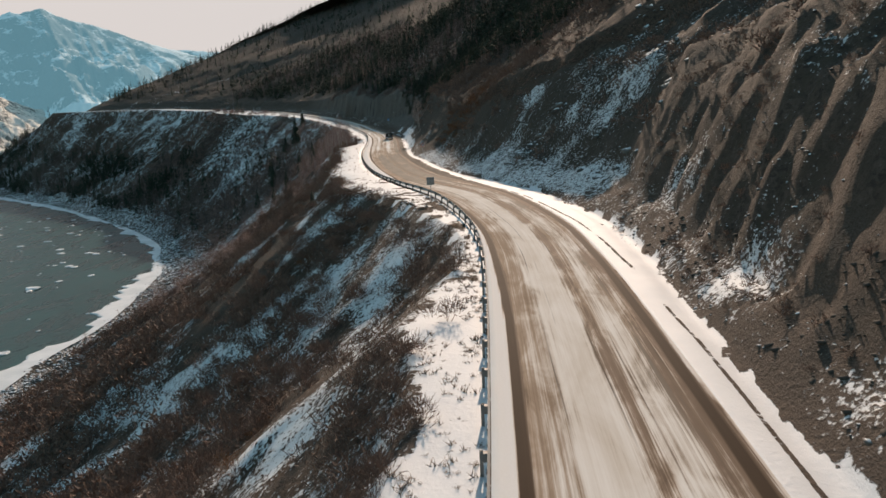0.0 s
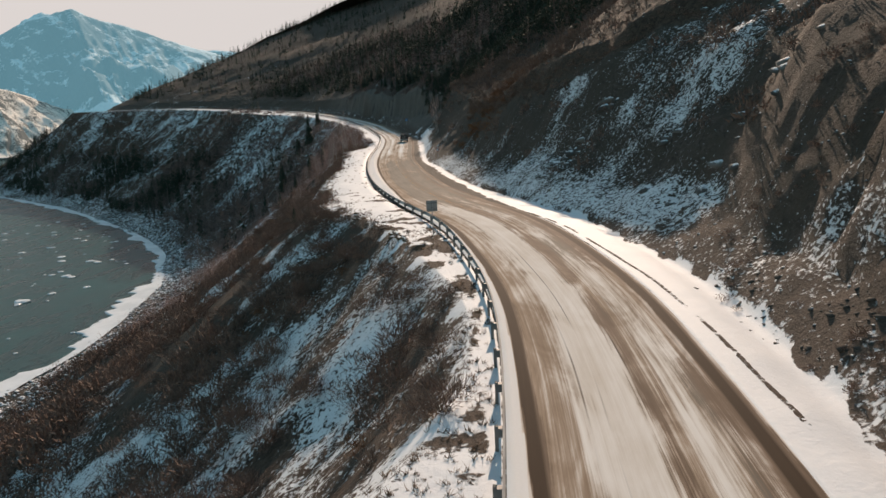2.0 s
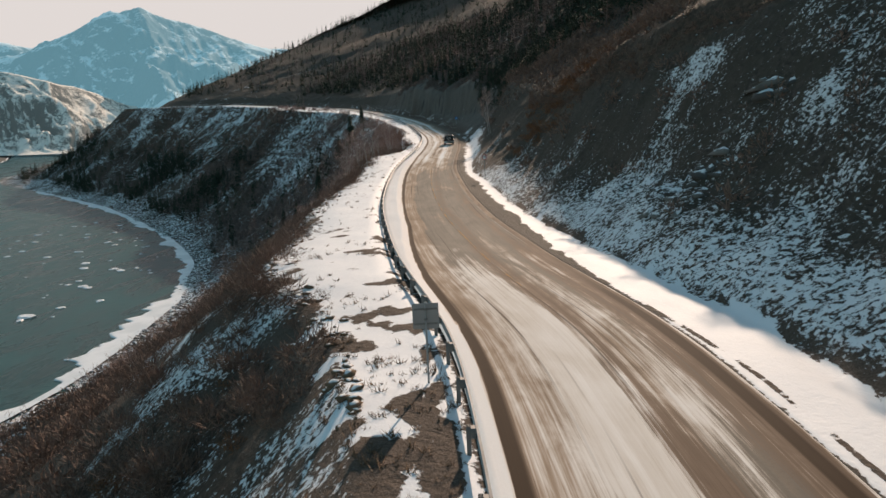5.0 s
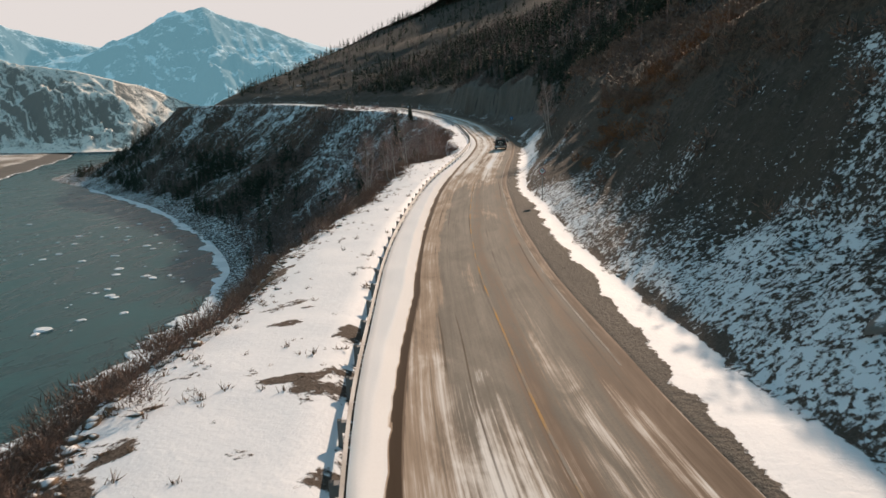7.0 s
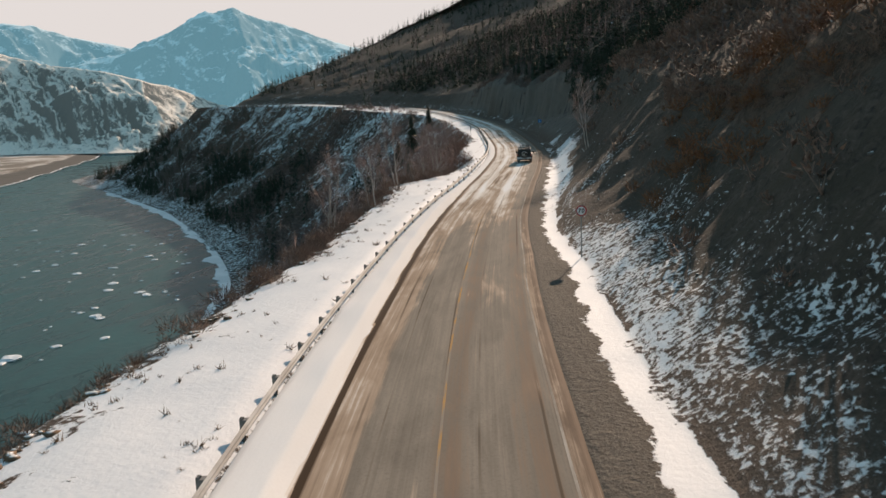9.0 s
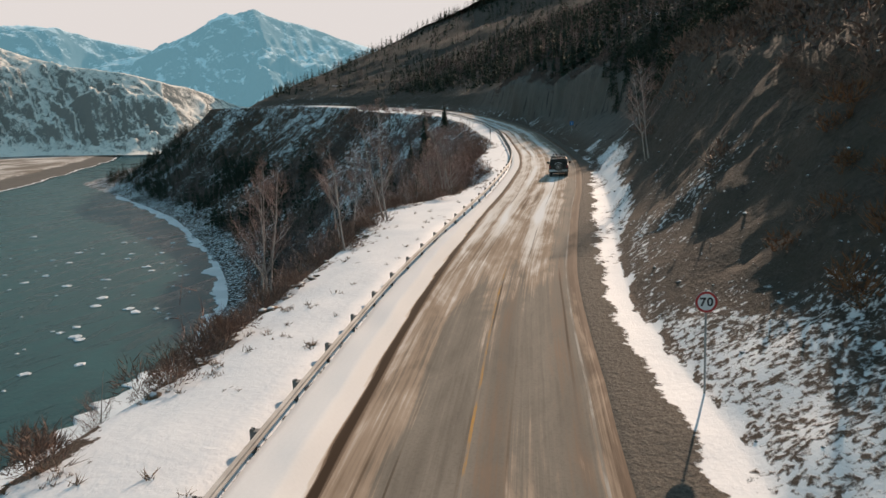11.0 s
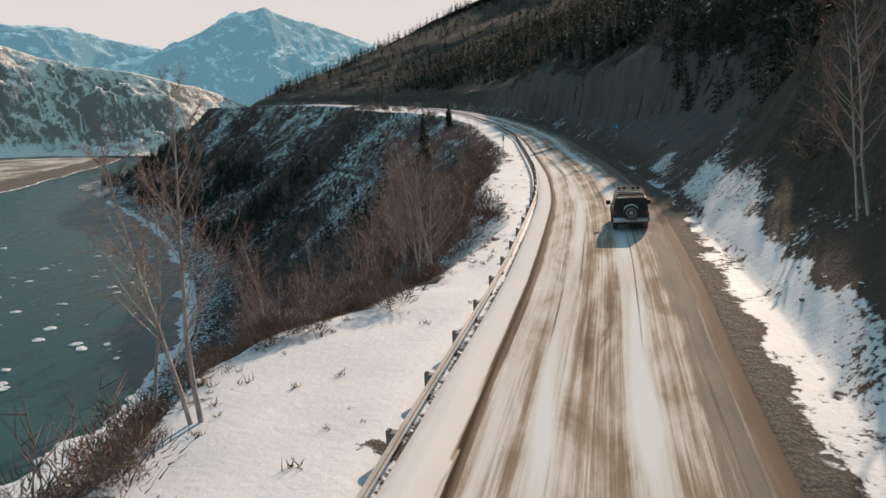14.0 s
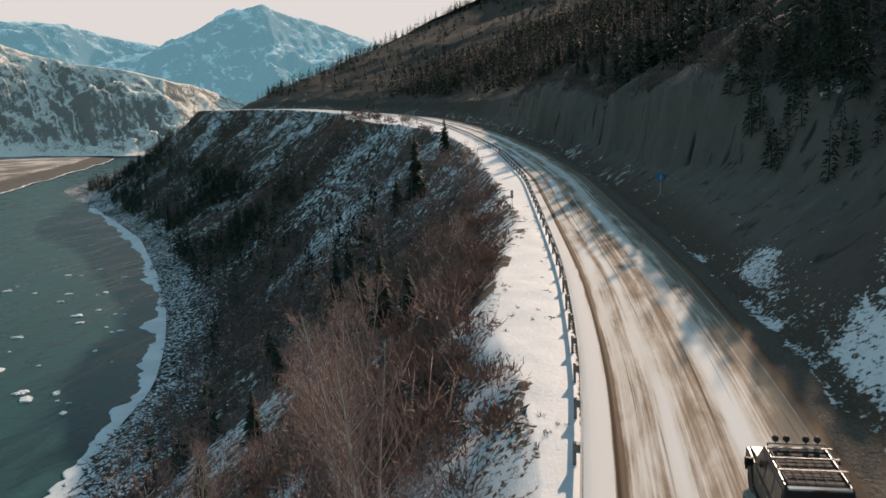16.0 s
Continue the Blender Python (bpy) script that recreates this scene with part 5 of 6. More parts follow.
s, d, x, y, z = spots(2400, (S0 + 185, S0 + 470), (-115, -2), 35, thicket_keep)
scatter("birch_thicket", tall, x, y, z - 0.1, rng.uniform(2.2, 5.5, len(x)), 39, grey_bark, "thicket of leafless reddish-grey saplings below the road", "scrub")


def slope_keep(s, d, x, y):
    ft = np.interp(at(line_y, s), FOOT_Y, FOOT_D)
    return np.clip((d - ft - 2.5) / 9, 0, 1) * np.clip(0.25 + 1.9 * fbm(x / 16, y / 16, 3, 117), 0.0, 1)


s, d, x, y, z = spots(4200, (S0 + 10, S0 + 330), (13, 60), 45, slope_keep)
scatter("dark_scrub_on_cut", thin, x, y, z - 0.05, 0.5 + 1.7 * rng.random(len(x)) ** 1.6, 49, shrub_bark, "dark leafless bushes scattered over the cut slope", "scrub")

def upper_keep(s, d, x, y):
    start = np.interp(s - S0, [40, 80, 95, 114, 122, 140, 170, 200, 230, 260], [28, 34, 60, 50, 44, 36, 27, 20, 17, 18])
    return np.clip((d - start) / 7, 0, 1) * np.clip(0.5 + 1.5 * fbm(x / 12, y / 12, 3, 119), 0.03, 1)


s, d, x, y, z = spots(11000, (S0 + 40, S0 + 300), (16, 95), 44, upper_keep)
some = rng.random(len(x)) < 0.5
scatter("brown_scrub_on_hill", sparse, x[some], y[some], z[some] - 0.05, rng.uniform(0.8, 2.2, some.sum()), 43, shrub_bark, "brown leafless bushes over the upper hillside", "scrub")
scatter("dark_scrub_on_hill", sparse, x[~some], y[~some], z[~some] - 0.05, rng.uniform(0.8, 2.4, (~some).sum()), 41, larch_twigs, "dark leafless bushes over the upper hillside", "scrub")

s, d, x, y, z = spots(420, (S0 + 150, S0 + 200), (17, 30), 46, lambda s, d, x, y: np.exp(-((s - S0 - 172 + 1.5 * (d - 23)) / 9) ** 2 - ((d - 23) / 4) ** 2))
scatter("rust_scrub_on_cut", shrubs, x, y, z - 0.05, rng.uniform(0.7, 1.9, len(x)), 50, rust_bark, "clump of rust-brown bushes on the cut slope", "scrub")

s, d, x, y, z = spots(2200, (S0 + 128, S0 + 262), (14, 34), 51, lambda s, d, x, y: np.clip((d - np.interp(s - S0, [128, 150, 170, 190, 210, 228, 236, 262], [27, 25, 24, 23, 23, 19, 14.5, 16])) / 3, 0, 1) * np.clip(0.5 + 1.5 * fbm(x / 8, y / 8, 3, 121), 0.03, 1))
scatter("tall_scrub_on_cut", thin, x, y, z - 0.05, np.where(s - S0 > 215, 1.0, 0.8) * rng.uniform(1.2, 2.6, len(x)), 54, shrub_bark, "tall brown leafless bushes on the upper cut", "scrub")

# the turf lip at the top of the cut
s = np.linspace(S0 + 108, S0 + 205, 320)
d = np.interp(s - S0, [95, 114, 122, 134, 143, 180, 215], [46, 34.5, 29.5, 27.3, 25.3, 23.2, 21.5]) + 0.8 * fbm(s / 7, s * 0 + 8, 3, 29) + rng.normal(size=320) * 0.25
x, y = plan(s, d)
scatter("turf_lip", shrubs, x, y, ground(s, d) - 0.1, rng.uniform(0.4, 0.9, 320), 52, shrub_bark, "ragged dark turf and roots along the top of the cut", "turf")

# low bushes and roots over the bare cut where the road begins
s, d, x, y, z = spots(1300, (S0 + 4, S0 + 75), (12, 30), 57, lambda s, d, x, y: np.clip(0.45 + 1.6 * fbm(x / 5, y / 5, 3, 131), 0, 1))
scatter("low_scrub_on_cut", shrubs, x, y, z - 0.12, rng.uniform(0.3, 0.85, len(x)), 53, shrub_bark, "low dark brown bushes clinging to the bare cut", "scrub")

# loose stones on the cut slope and along the shore
def stone_arrays(seed):
    rng = np.random.default_rng(seed)
    bm_ = bmesh.new()
    bmesh.ops.create_icosphere(bm_, subdivisions=1, radius=0.5)
    v = np.array([q.co for q in bm_.verts])
    f = np.array([[q.index for q in p.verts] for p in bm_.faces])
    bm_.free()
    return v * (1 + 0.30 * rng.normal(size=(len(v), 1))) * np.array((1.2, 0.9, 0.45)), f


def stone_material():
    m = Mat("scree_stone", 0.9, spec=0.2)
    c = m.coords("Object")
    n = m.noise(c, 3.0, 5)
    nz = m.node("ShaderNodeSeparateXYZ", 2, False, Vector=m.t.nodes.new("ShaderNodeNewGeometry").outputs["Normal"])
    col = m.mix(m.island(), (0.07, 0.07, 0.068), (0.19, 0.18, 0.165))
    f = m.ramp(m.math("ADD", nz, m.math("MULTIPLY", m.math("SUBTRACT", n, 0.5), 1.6)), 0.55, 0.85)
    return m.done(m.mix(f, col, (0.76, 0.76, 0.77)))


scree = stone_material()
stones = [stone_arrays(600 + i) for i in range(8)]


def scree_keep(s, d, x, y):
    ft = np.interp(at(line_y, s), FOOT_Y, FOOT_D)
    e = d - ft
    return np.where(s - S0 > 150, 0.12, 1.0) * np.clip((e + 0.3) / 1.0, 0, 1) * np.exp(-np.clip(e - 6, 0, None) / 7) * np.clip(0.55 + 1.1 * fbm(x / 9, y / 9, 3, 127), 0.05, 1)


s, d, x, y, z = spots(32000, (S0 + 10, S0 + 330), (9.5, 45), 55, scree_keep)
scatter("scree_on_cut", stones, x, y, z - 0.03, 0.09 + 0.30 * rng.random(len(x)) ** 3, 59, scree, "loose grey stones with snow on top over the cut slope", "stones")
s, d, x, y, z = spots(1200, (S0 + 78, S0 + 118), (16, 42), 56, lambda s, d, x, y: np.clip(2.2 * fbm(x / 8, y / 8, 3, 129), 0, 1))
scatter("rock_outcrops", stones, x, y, z - 0.28, 0.5 + 1.3 * rng.random(len(x)) ** 2, 58, scree, "dark angular rock outcrops on the cut slope", "rocks")
bare = Mat("bare_slope_rock", 0.9, spec=0.2)
bare = bare.done(bare.mix(bare.noise(bare.coords("Object"), 2.5, 5), (0.03, 0.028, 0.025), (0.10, 0.088, 0.074)))
s, d, x, y, z = spots(2600, (S0 + 6, S0 + 70), (11.4, 15.5), 61, lambda s, d, x, y: np.clip(0.2 + 1.8 * fbm(x / 4, y / 4, 3, 133), 0, 1) * np.clip((d - 11) / 2, 0.1, 1))
scatter("bare_rocks_on_cut", stones, x, y, z - 0.08, 0.12 + 0.40 * rng.random(len(x)) ** 3, 62, bare, "dark brown broken rock on the bare cut slope", "rocks")
rng_v = np.random.default_rng(91)
s, d, x, y, z = spots(5200, (S0 + 88, S0 + 215), (-11, -3.5), 63, lambda s, d, x, y: np.exp(-((-d - np.interp(at(line_y, s), VERGE_Y, VERGE_W) + 0.1) / 0.7) ** 2) * np.interp(s - S0, [88, 100, 150, 215], [0.3, 1, 0.6, 0.35]) * np.clip(0.4 + 1.7 * fbm(x / 5, y / 5, 3, 139), 0, 1))
clod = Mat("turf_clod", 0.95, spec=0.1)
clod_n = clod.noise(clod.coords("Object"), 2.2, 5)
clod_z = clod.node("ShaderNodeSeparateXYZ", 2, False, Vector=clod.t.nodes.new("ShaderNodeNewGeometry").outputs["Normal"])
clod = clod.done(clod.mix(clod.ramp(clod.math("ADD", clod_z, clod.math("MULTIPLY", clod_n, 0.9)), 1.15, 1.35), clod.mix(clod_n, (0.09, 0.06, 0.040), (0.24, 0.170, 0.115)), (0.76, 0.755, 0.745)))
scatter("turf_clods", stones, x, y, z + 0.02, 0.14 + 0.50 * rng_v.random(len(x)) ** 2, 64, clod, "brown turf clods and stones half under snow at the edge of the verge", "turf")
s = rng.uniform(S0 - 5, S0 + 620, 5200)
d = -(at(shore_d, s) - rng.uniform(-0.5, 22, 5200))
x, y = plan(s, d)
scatter("shore_stones", stones, x, y, ground(s, d), rng.uniform(0.4, 1.5, len(x)), 69, scree, "grey boulders and stones along the river shore", "stones")

# ---------- built things ----------
def part(name, bm, material, parent, label=""):
    """Links a bmesh as one mesh object under a thing or a part."""
    me = bpy.data.meshes.new(name)
    bm.to_mesh(me)
    bm.free()
    me.materials.append(material)
    ob = new(name, me)
    ob.parent = parent
    return tagged(ob, label) if label else ob


def box(x0, x1, y0, y1, z0, z1, bevel=0.0, seg=2):
    bm = bmesh.new()
    bmesh.ops.create_cube(bm, size=1, matrix=Matrix.Translation(((x0 + x1) / 2, (y0 + y1) / 2, (z0 + z1) / 2)) @ Matrix.Diagonal((x1 - x0, y1 - y0, z1 - z0, 1)))
    if bevel:
        bmesh.ops.bevel(bm, geom=bm.edges[:], offset=bevel, segments=seg, affect="EDGES", profile=0.5)
    return bm


def rod(a, b, r, sides=8, r2=None):
    a, b = Vector(a), Vector(b)
    bm = bmesh.new()
    m = Matrix.Translation((a + b) / 2) @ (b - a).to_track_quat("Z", "Y").to_matrix().to_4x4()
    bmesh.ops.create_cone(bm, cap_ends=True, segments=sides, radius1=r, radius2=r if r2 is None else r2, depth=(b - a).length, matrix=m)
    return bm


def lathe(profile, sides, m=Matrix()):
    """Turns (radius, height) pairs round the z axis, then moves by m."""
    bm = bmesh.new()
    rings = []
    for r, z in profile:
        rings.append([bm.verts.new(m @ Vector((r * math.cos(6.28319 * k / sides), r * math.sin(6.28319 * k / sides), z))) for k in range(sides)])
    for a, b in zip(rings, rings[1:]):
        for k in range(sides):
            bm.faces.new((a[k], a[(k + 1) % sides], b[(k + 1) % sides], b[k]))
    bm.faces.new(rings[0][::-1])
    bm.faces.new(rings[-1])
    return bm


def slab(profile, axis_x0, axis_x1, bevel=0.0, inset=None):
    """A side profile of (y, z) pairs drawn out across x; inset: (height from which, how much) the sides lean in."""
    bm = bmesh.new()

    def lean(z):
        return 0.0 if inset is None else max(0.0, z - inset[0]) * inset[1]
    a = [bm.verts.new((axis_x0 + lean(z), y, z)) for y, z in profile]
    b = [bm.verts.new((axis_x1 - lean(z), y, z)) for y, z in profile]
    bm.faces.new(a)
    bm.faces.new(b[::-1])
    n = len(a)
    for i in range(n):
        bm.faces.new((a[i], b[i], b[(i + 1) % n], a[(i + 1) % n]))
    bmesh.ops.recalc_face_normals(bm, faces=bm.faces[:])
    if bevel:
        bmesh.ops.bevel(bm, geom=bm.edges[:], offset=bevel, segments=2, affect="EDGES", profile=0.5)
    return bm


def merge(*parts):
    bm = bmesh.new()
    for p in parts:
        me = bpy.data.meshes.new("tmp")
        p.to_mesh(me)
        p.free()
        bm.from_mesh(me)
        bpy.data.meshes.remove(me)
    return bm


galvanised = simple("galvanised_steel", (0.40, 0.41, 0.41), 0.75, 0.1, 0.25, 0.25, 3.0, 0.1, ((0.13, 0.11, 0.09), 0.5))
post_steel = simple("weathered_post", (0.22, 0.22, 0.215), 0.65, 0.3, 0.4, 0.25, 5.0, 0.1, ((0.10, 0.075, 0.055), 0.6))
rail_snow = simple("crusted_snow", (0.78, 0.78, 0.78), 0.8, 0, 0.2, 0.05, 4.0, 0.3)
sign_grey = simple("sign_back", (0.34, 0.35, 0.35), 0.5, 0.5, 0.5, 0.15, 4.0, 0.0, ((0.2, 0.18, 0.16), 0.4))
sign_white = simple("sign_white", (0.75, 0.76, 0.76), 0.45, 0, 0.4, 0.05, 6.0)
sign_red = simple("sign_red", (0.45, 0.03, 0.03), 0.45, 0, 0.4, 0.1, 6.0)
sign_black = simple("sign_black", (0.02, 0.02, 0.02), 0.5, 0, 0.4, 0.1, 6.0)
sign_blue = simple("sign_blue", (0.03, 0.20, 0.48), 0.4, 0, 0.4, 0.1, 6.0)

# guardrail: a waved beam in 4 m lengths on posts
guardrail = new("guardrail")
tagged(guardrail, "galvanised steel guardrail on short posts, half buried in snow", "guardrail")
PROFILE = [(0.0, 0.44), (0.03, 0.47), (0.075, 0.51), (0.075, 0.55), (0.015, 0.59), (0.015, 0.62), (0.075, 0.66), (0.075, 0.70), (0.03, 0.74), (0.0, 0.765)]
post_mesh = None
first, last = S0 - 30, S0 + 560
for k, s in enumerate(np.arange(first, last, 4.0)):
    ss = np.array([s - 0.06, s + 1.0, s + 2.0, s + 3.0, s + 4.06])
    bm = bmesh.new()
    rows = []
    for t in ss:
        z = float(at(line_z, t))
        row = []
        for off, up in PROFILE:
            x, y = plan(t, off - 0.035 + (0.004 if k % 2 else 0.0))
            row.append(bm.verts.new((float(x), float(y), z + up)))
        for off, up in PROFILE[::-1]:
            x, y = plan(t, off - 0.041 + (0.004 if k % 2 else 0.0))
            row.append(bm.verts.new((float(x), float(y), z + up)))
        rows.append(row)
    for a, b in zip(rows, rows[1:]):
        for i in range(len(a)):
            j = (i + 1) % len(a)
            bm.faces.new((a[i], a[j], b[j], b[i]))
    bm.faces.new(rows[0])
    bm.faces.new(rows[-1][::-1])
    bmesh.ops.recalc_face_normals(bm, faces=bm.faces[:])
    part("beam", bm, galvanised, guardrail)
    if post_mesh is None:
        bm = merge(box(-0.07, -0.055, -0.06, 0.06, -0.9, 0.80), box(0.055, 0.07, -0.06, 0.06, -0.9, 0.80), box(-0.06, 0.06, -0.006, 0.006, -0.9, 0.797),
                   box(-0.13, 0.13, 0.05, 0.20, 0.45, 0.75, 0.008, 1))
        p = part("post", bm, post_steel, guardrail)
        post_mesh = p.data
    else:
        p = new("post", post_mesh)
        p.parent = guardrail
    x, y = plan(s, -0.24)
    p.matrix_world = pose(float(x), float(y), float(at(line_z, s)), 0, 0, math.degrees(float(at(head, s))) - 90)

# ---------- road markings ----------
def marking(name, d0, width, y0, y1, color, label, worn):
    m = Mat(name + "_paint", 0.95, spec=0.02)
    u = m.uv()
    f = m.ramp(m.noise(m.uv((0.25, 2.0, 1)), 1.0, 5, 0.7), worn - 0.12, worn + 0.12)
    col = m.mix(m.noise(u, 3.0, 5), tuple(v * 0.75 for v in color), color)
    m.done(m.mix(f, col, (0.27, 0.235, 0.195)))
    s = np.arange(s_of(y0), s_of(y1), 1.0)
    ss, dd = np.meshgrid(s, [d0, d0 + width], indexing="ij")
    x, y = plan(ss, dd + wider(at(line_y, ss)) * min(1, (d0 - 2.0) / 5.5))
    me = mesh_grid(name, x, y, at(line_z, ss) + 0.006, (ss, dd))
    tagged(new(name, give(me, m.m)), label, "road marking", kind="structure")


marking("trim_edge_line", 8.08, 0.09, 118, 330, (0.50, 0.455, 0.40), "worn white edge line on the asphalt", 0.47)
marking("trim_centre_line", 5.0, 0.09, 104, 190, (0.56, 0.31, 0.09), "faded orange centre line on the asphalt", 0.46)


# ---------- signs ----------
def sign(x, y, turn, label, height, plate, extra=(), group=""):
    s, d = offsets(x, y)
    top = new("road_sign")
    top.matrix_world = pose(x, y, float(ground(s, d)[0]), 0, 0, turn)
    part("pole", rod((0, 0, -0.5), (0, 0, height), 0.035, 10), galvanised, top)
    p = part("plate", plate, sign_grey, top)
    for name, bm, mat in extra:
        part(name, bm, mat, p)
    for zz in (height - 0.25, height - 0.6):
        part("clamp", box(-0.06, 0.06, -0.055, 0.045, zz - 0.03, zz + 0.03, 0.005, 1), post_steel, top)
    return tagged(top, label, "road sign", group)


def disc(r, y0, y1, z, sides=36):
    return lathe([(r * 0.97, 0), (r, 0.006), (r, y1 - y0 - 0.004), (r * 0.985, y1 - y0)], sides, Matrix.Translation((0, y1, z)) @ Matrix.Rotation(radians(90), 4, "X"))


def ring(r0, r1, y, z, sides=36):
    bm = bmesh.new()
    a = [[bm.verts.new((r * math.cos(6.28319 * k / sides), yy, z + r * math.sin(6.28319 * k / sides))) for k in range(sides)] for r, yy in ((r0, y), (r1, y), (r1, y - 0.006), (r0, y - 0.006))]
    for p, q in ((0, 1), (1, 2), (2, 3), (3, 0)):
        for k in range(sides):
            bm.faces.new((a[p][k], a[p][(k + 1) % sides], a[q][(k + 1) % sides], a[q][k]))
    bmesh.ops.recalc_face_normals(bm, faces=bm.faces[:])
    return bm


def text_mesh(body, size, y, z, x=0.0):
    c = bpy.data.curves.new("digits", "FONT")
    c.body, c.size, c.align_x, c.align_y, c.extrude, c.offset = body, size, "CENTER", "CENTER", 0.003, 0.012
    ob = bpy.data.objects.new("digits", c)
    me = bpy.data.meshes.new_from_object(ob)
    bm = bmesh.new()
    bm.from_mesh(me)
    bpy.data.objects.remove(ob)
    bmesh.ops.transform(bm, matrix=Matrix.Translation((x, y, z)) @ Matrix.Rotation(radians(90), 4, "X"), verts=bm.verts[:])
    return bm


sign(-16.1, 173.9, 12, "round white speed limit sign with red ring, 70", 3.45, disc(0.35, -0.07, -0.05, 3.05),
     [("face", disc(0.335, -0.082, -0.071, 3.05), sign_white), ("rim_ring", ring(0.27, 0.338, -0.084, 3.05), sign_red), ("digit", text_mesh("7", 0.38, -0.088, 3.04, -0.11), sign_black), ("digit", text_mesh("0", 0.38, -0.088, 3.04, 0.11), sign_black)])
sign(-6.5, 91.0, 14, "grey back of a square road sign behind the guardrail", 2.9, box(-0.45, 0.45, 0.05, 0.07, 1.95, 2.85, 0.008, 1),
     [("stiffener", box(-0.4, 0.4, 0.028, 0.05, 2.1, 2.16), post_steel), ("stiffener", box(-0.4, 0.4, 0.028, 0.05, 2.62, 2.68), post_steel)])
sign(-55.5, 292.0, 18, "grey back of a sign on a thin pole", 3.0, box(-0.13, 0.13, 0.05, 0.07, 2.2, 2.98, 0.008, 1),
     [("stiffener", box(-0.11, 0.11, 0.028, 0.05, 2.6, 2.66), post_steel)])
sign(-42.05, 300.6, 20, "small square blue road sign with a white mark", 2.0, box(-0.36, 0.36, -0.07, -0.05, 1.3, 2.02, 0.01, 1),
     [("face", box(-0.345, 0.345, -0.078, -0.071, 1.315, 2.005), sign_blue), ("mark", box(-0.05, 0.05, -0.084, -0.079, 1.5, 1.85, 0.002, 1), sign_white), ("mark", box(-0.12, 0.12, -0.084, -0.079, 1.42, 1.47, 0.002, 1), sign_white)])


# ---------- ice ----------
ice_white = simple("river_ice", (0.74, 0.77, 0.79), 0.55, 0, 0.4, 0.10, 0.9, 0.5, ((0.45, 0.50, 0.52), 0.5))


def build_shelf():
    s = np.arange(S0 - 60, S0 + 900, 1.5)
    x0, y0 = plan(s, -at(shore_d, s))
    wide = np.clip(3.2 + 6.5 * fbm(s / 22, s * 0 + 3, 4, 141) + 3.0 * fbm(s / 4.5, s * 0, 3, 143), 0.7, 14)
    wide = wide * np.interp(s - S0, [-60, 215, 255, 325, 360, 420, 900], [1.0, 1.0, 1.2, 1.1, 0.7, 0.6, 0.7])
    rows_d, rows_z = [], []
    for k, zz in ((-2.2, 0.42), (-0.6, 0.30), (0.35, 0.26), (0.8, 0.22), (0.97, 0.17), (1.0, -0.12)):
        rows_d.append(-(at(shore_d, s) + (k * wide if k > 0 else k)))
        rows_z.append(WATER + zz + 0 * s)
    d, z = np.stack(rows_d, 1), np.stack(rows_z, 1)
    ss = np.repeat(s[:, None], 6, 1)
    x, y = plan(ss, d)
    z[:, :5] += 0.10 * fbm(x[:, :5] / 2.2, y[:, :5] / 2.2, 3, 145)
    tagged(new("shore_ice", give(mesh_grid("shore_ice", x, y, z), ice_white)), "ragged white shelf of ice along the shore", "ice", kind="structure")


build_shelf()


def floe(rng, r):
    """A worn slab of ice with a raised, uneven top."""
    n = rng.integers(9, 14)
    ang = np.sort(rng.random(n)) * 0.25 + np.arange(n) * 6.283 / n
    rad = r * (0.7 + 0.5 * rng.random(n))
    bm = bmesh.new()
    st = 0.6 + 0.5 * rng.random()
    low, mid, top = ([bm.verts.new((a * k * math.cos(t), a * k * st * math.sin(t), z + 0.05 * r * rng.normal() * (z > 0))) for a, t in zip(rad, ang)] for k, z in ((1.0, -0.15), (1.03, 0.10 + 0.03 * r), (0.72, 0.16 + 0.10 * r)))
    c = bm.verts.new((0, 0, 0.2 + 0.13 * r))
    for a, b in ((low, mid), (mid, top)):
        for i in range(n):
            bm.faces.new((a[i], a[(i + 1) % n], b[(i + 1) % n], b[i]))
    for i in range(n):
        bm.faces.new((top[i], top[(i + 1) % n], c))
    bm.faces.new(low[::-1])
    me = bpy.data.meshes.new("ice_floe")
    bm.to_mesh(me)
    bm.free()
    return me


rng = np.random.default_rng(77)
FLOES = [(-178, 281, 3.2), (-166, 302, 1.6), (-187, 323, 2.2), (-190, 352, 1.8), (-189, 351, 1.5), (-195, 355, 1.9), (-186, 357, 1.6), (-174, 347, 1.3), (-216, 367, 2.0), (-299, 446, 1.8), (-368, 488, 2.4), (-375, 467, 2.4), (-195, 326, 1.3)]
for _ in range(190):
    s = rng.uniform(S0 + 40, S0 + 620)
    x, y = plan(s, -(at(shore_d, s) + 9 + 190 * rng.random() ** 1.5))
    FLOES.append((float(x), float(y), 0.55 + 1.6 * rng.random() ** 2.5))
for x, y, r in FLOES:
    me = floe(rng, r)
    me.materials.append(ice_white)
    ob = new("ice_floe", me)
    ob.matrix_world = pose(x, y, WATER, 0, 0, rng.uniform(0, 360))
    tagged(ob, "worn slab of white ice afloat on the dark river" if r > 1.4 else "small lump of ice afloat on the river", "ice floe", "ice floes on the river")

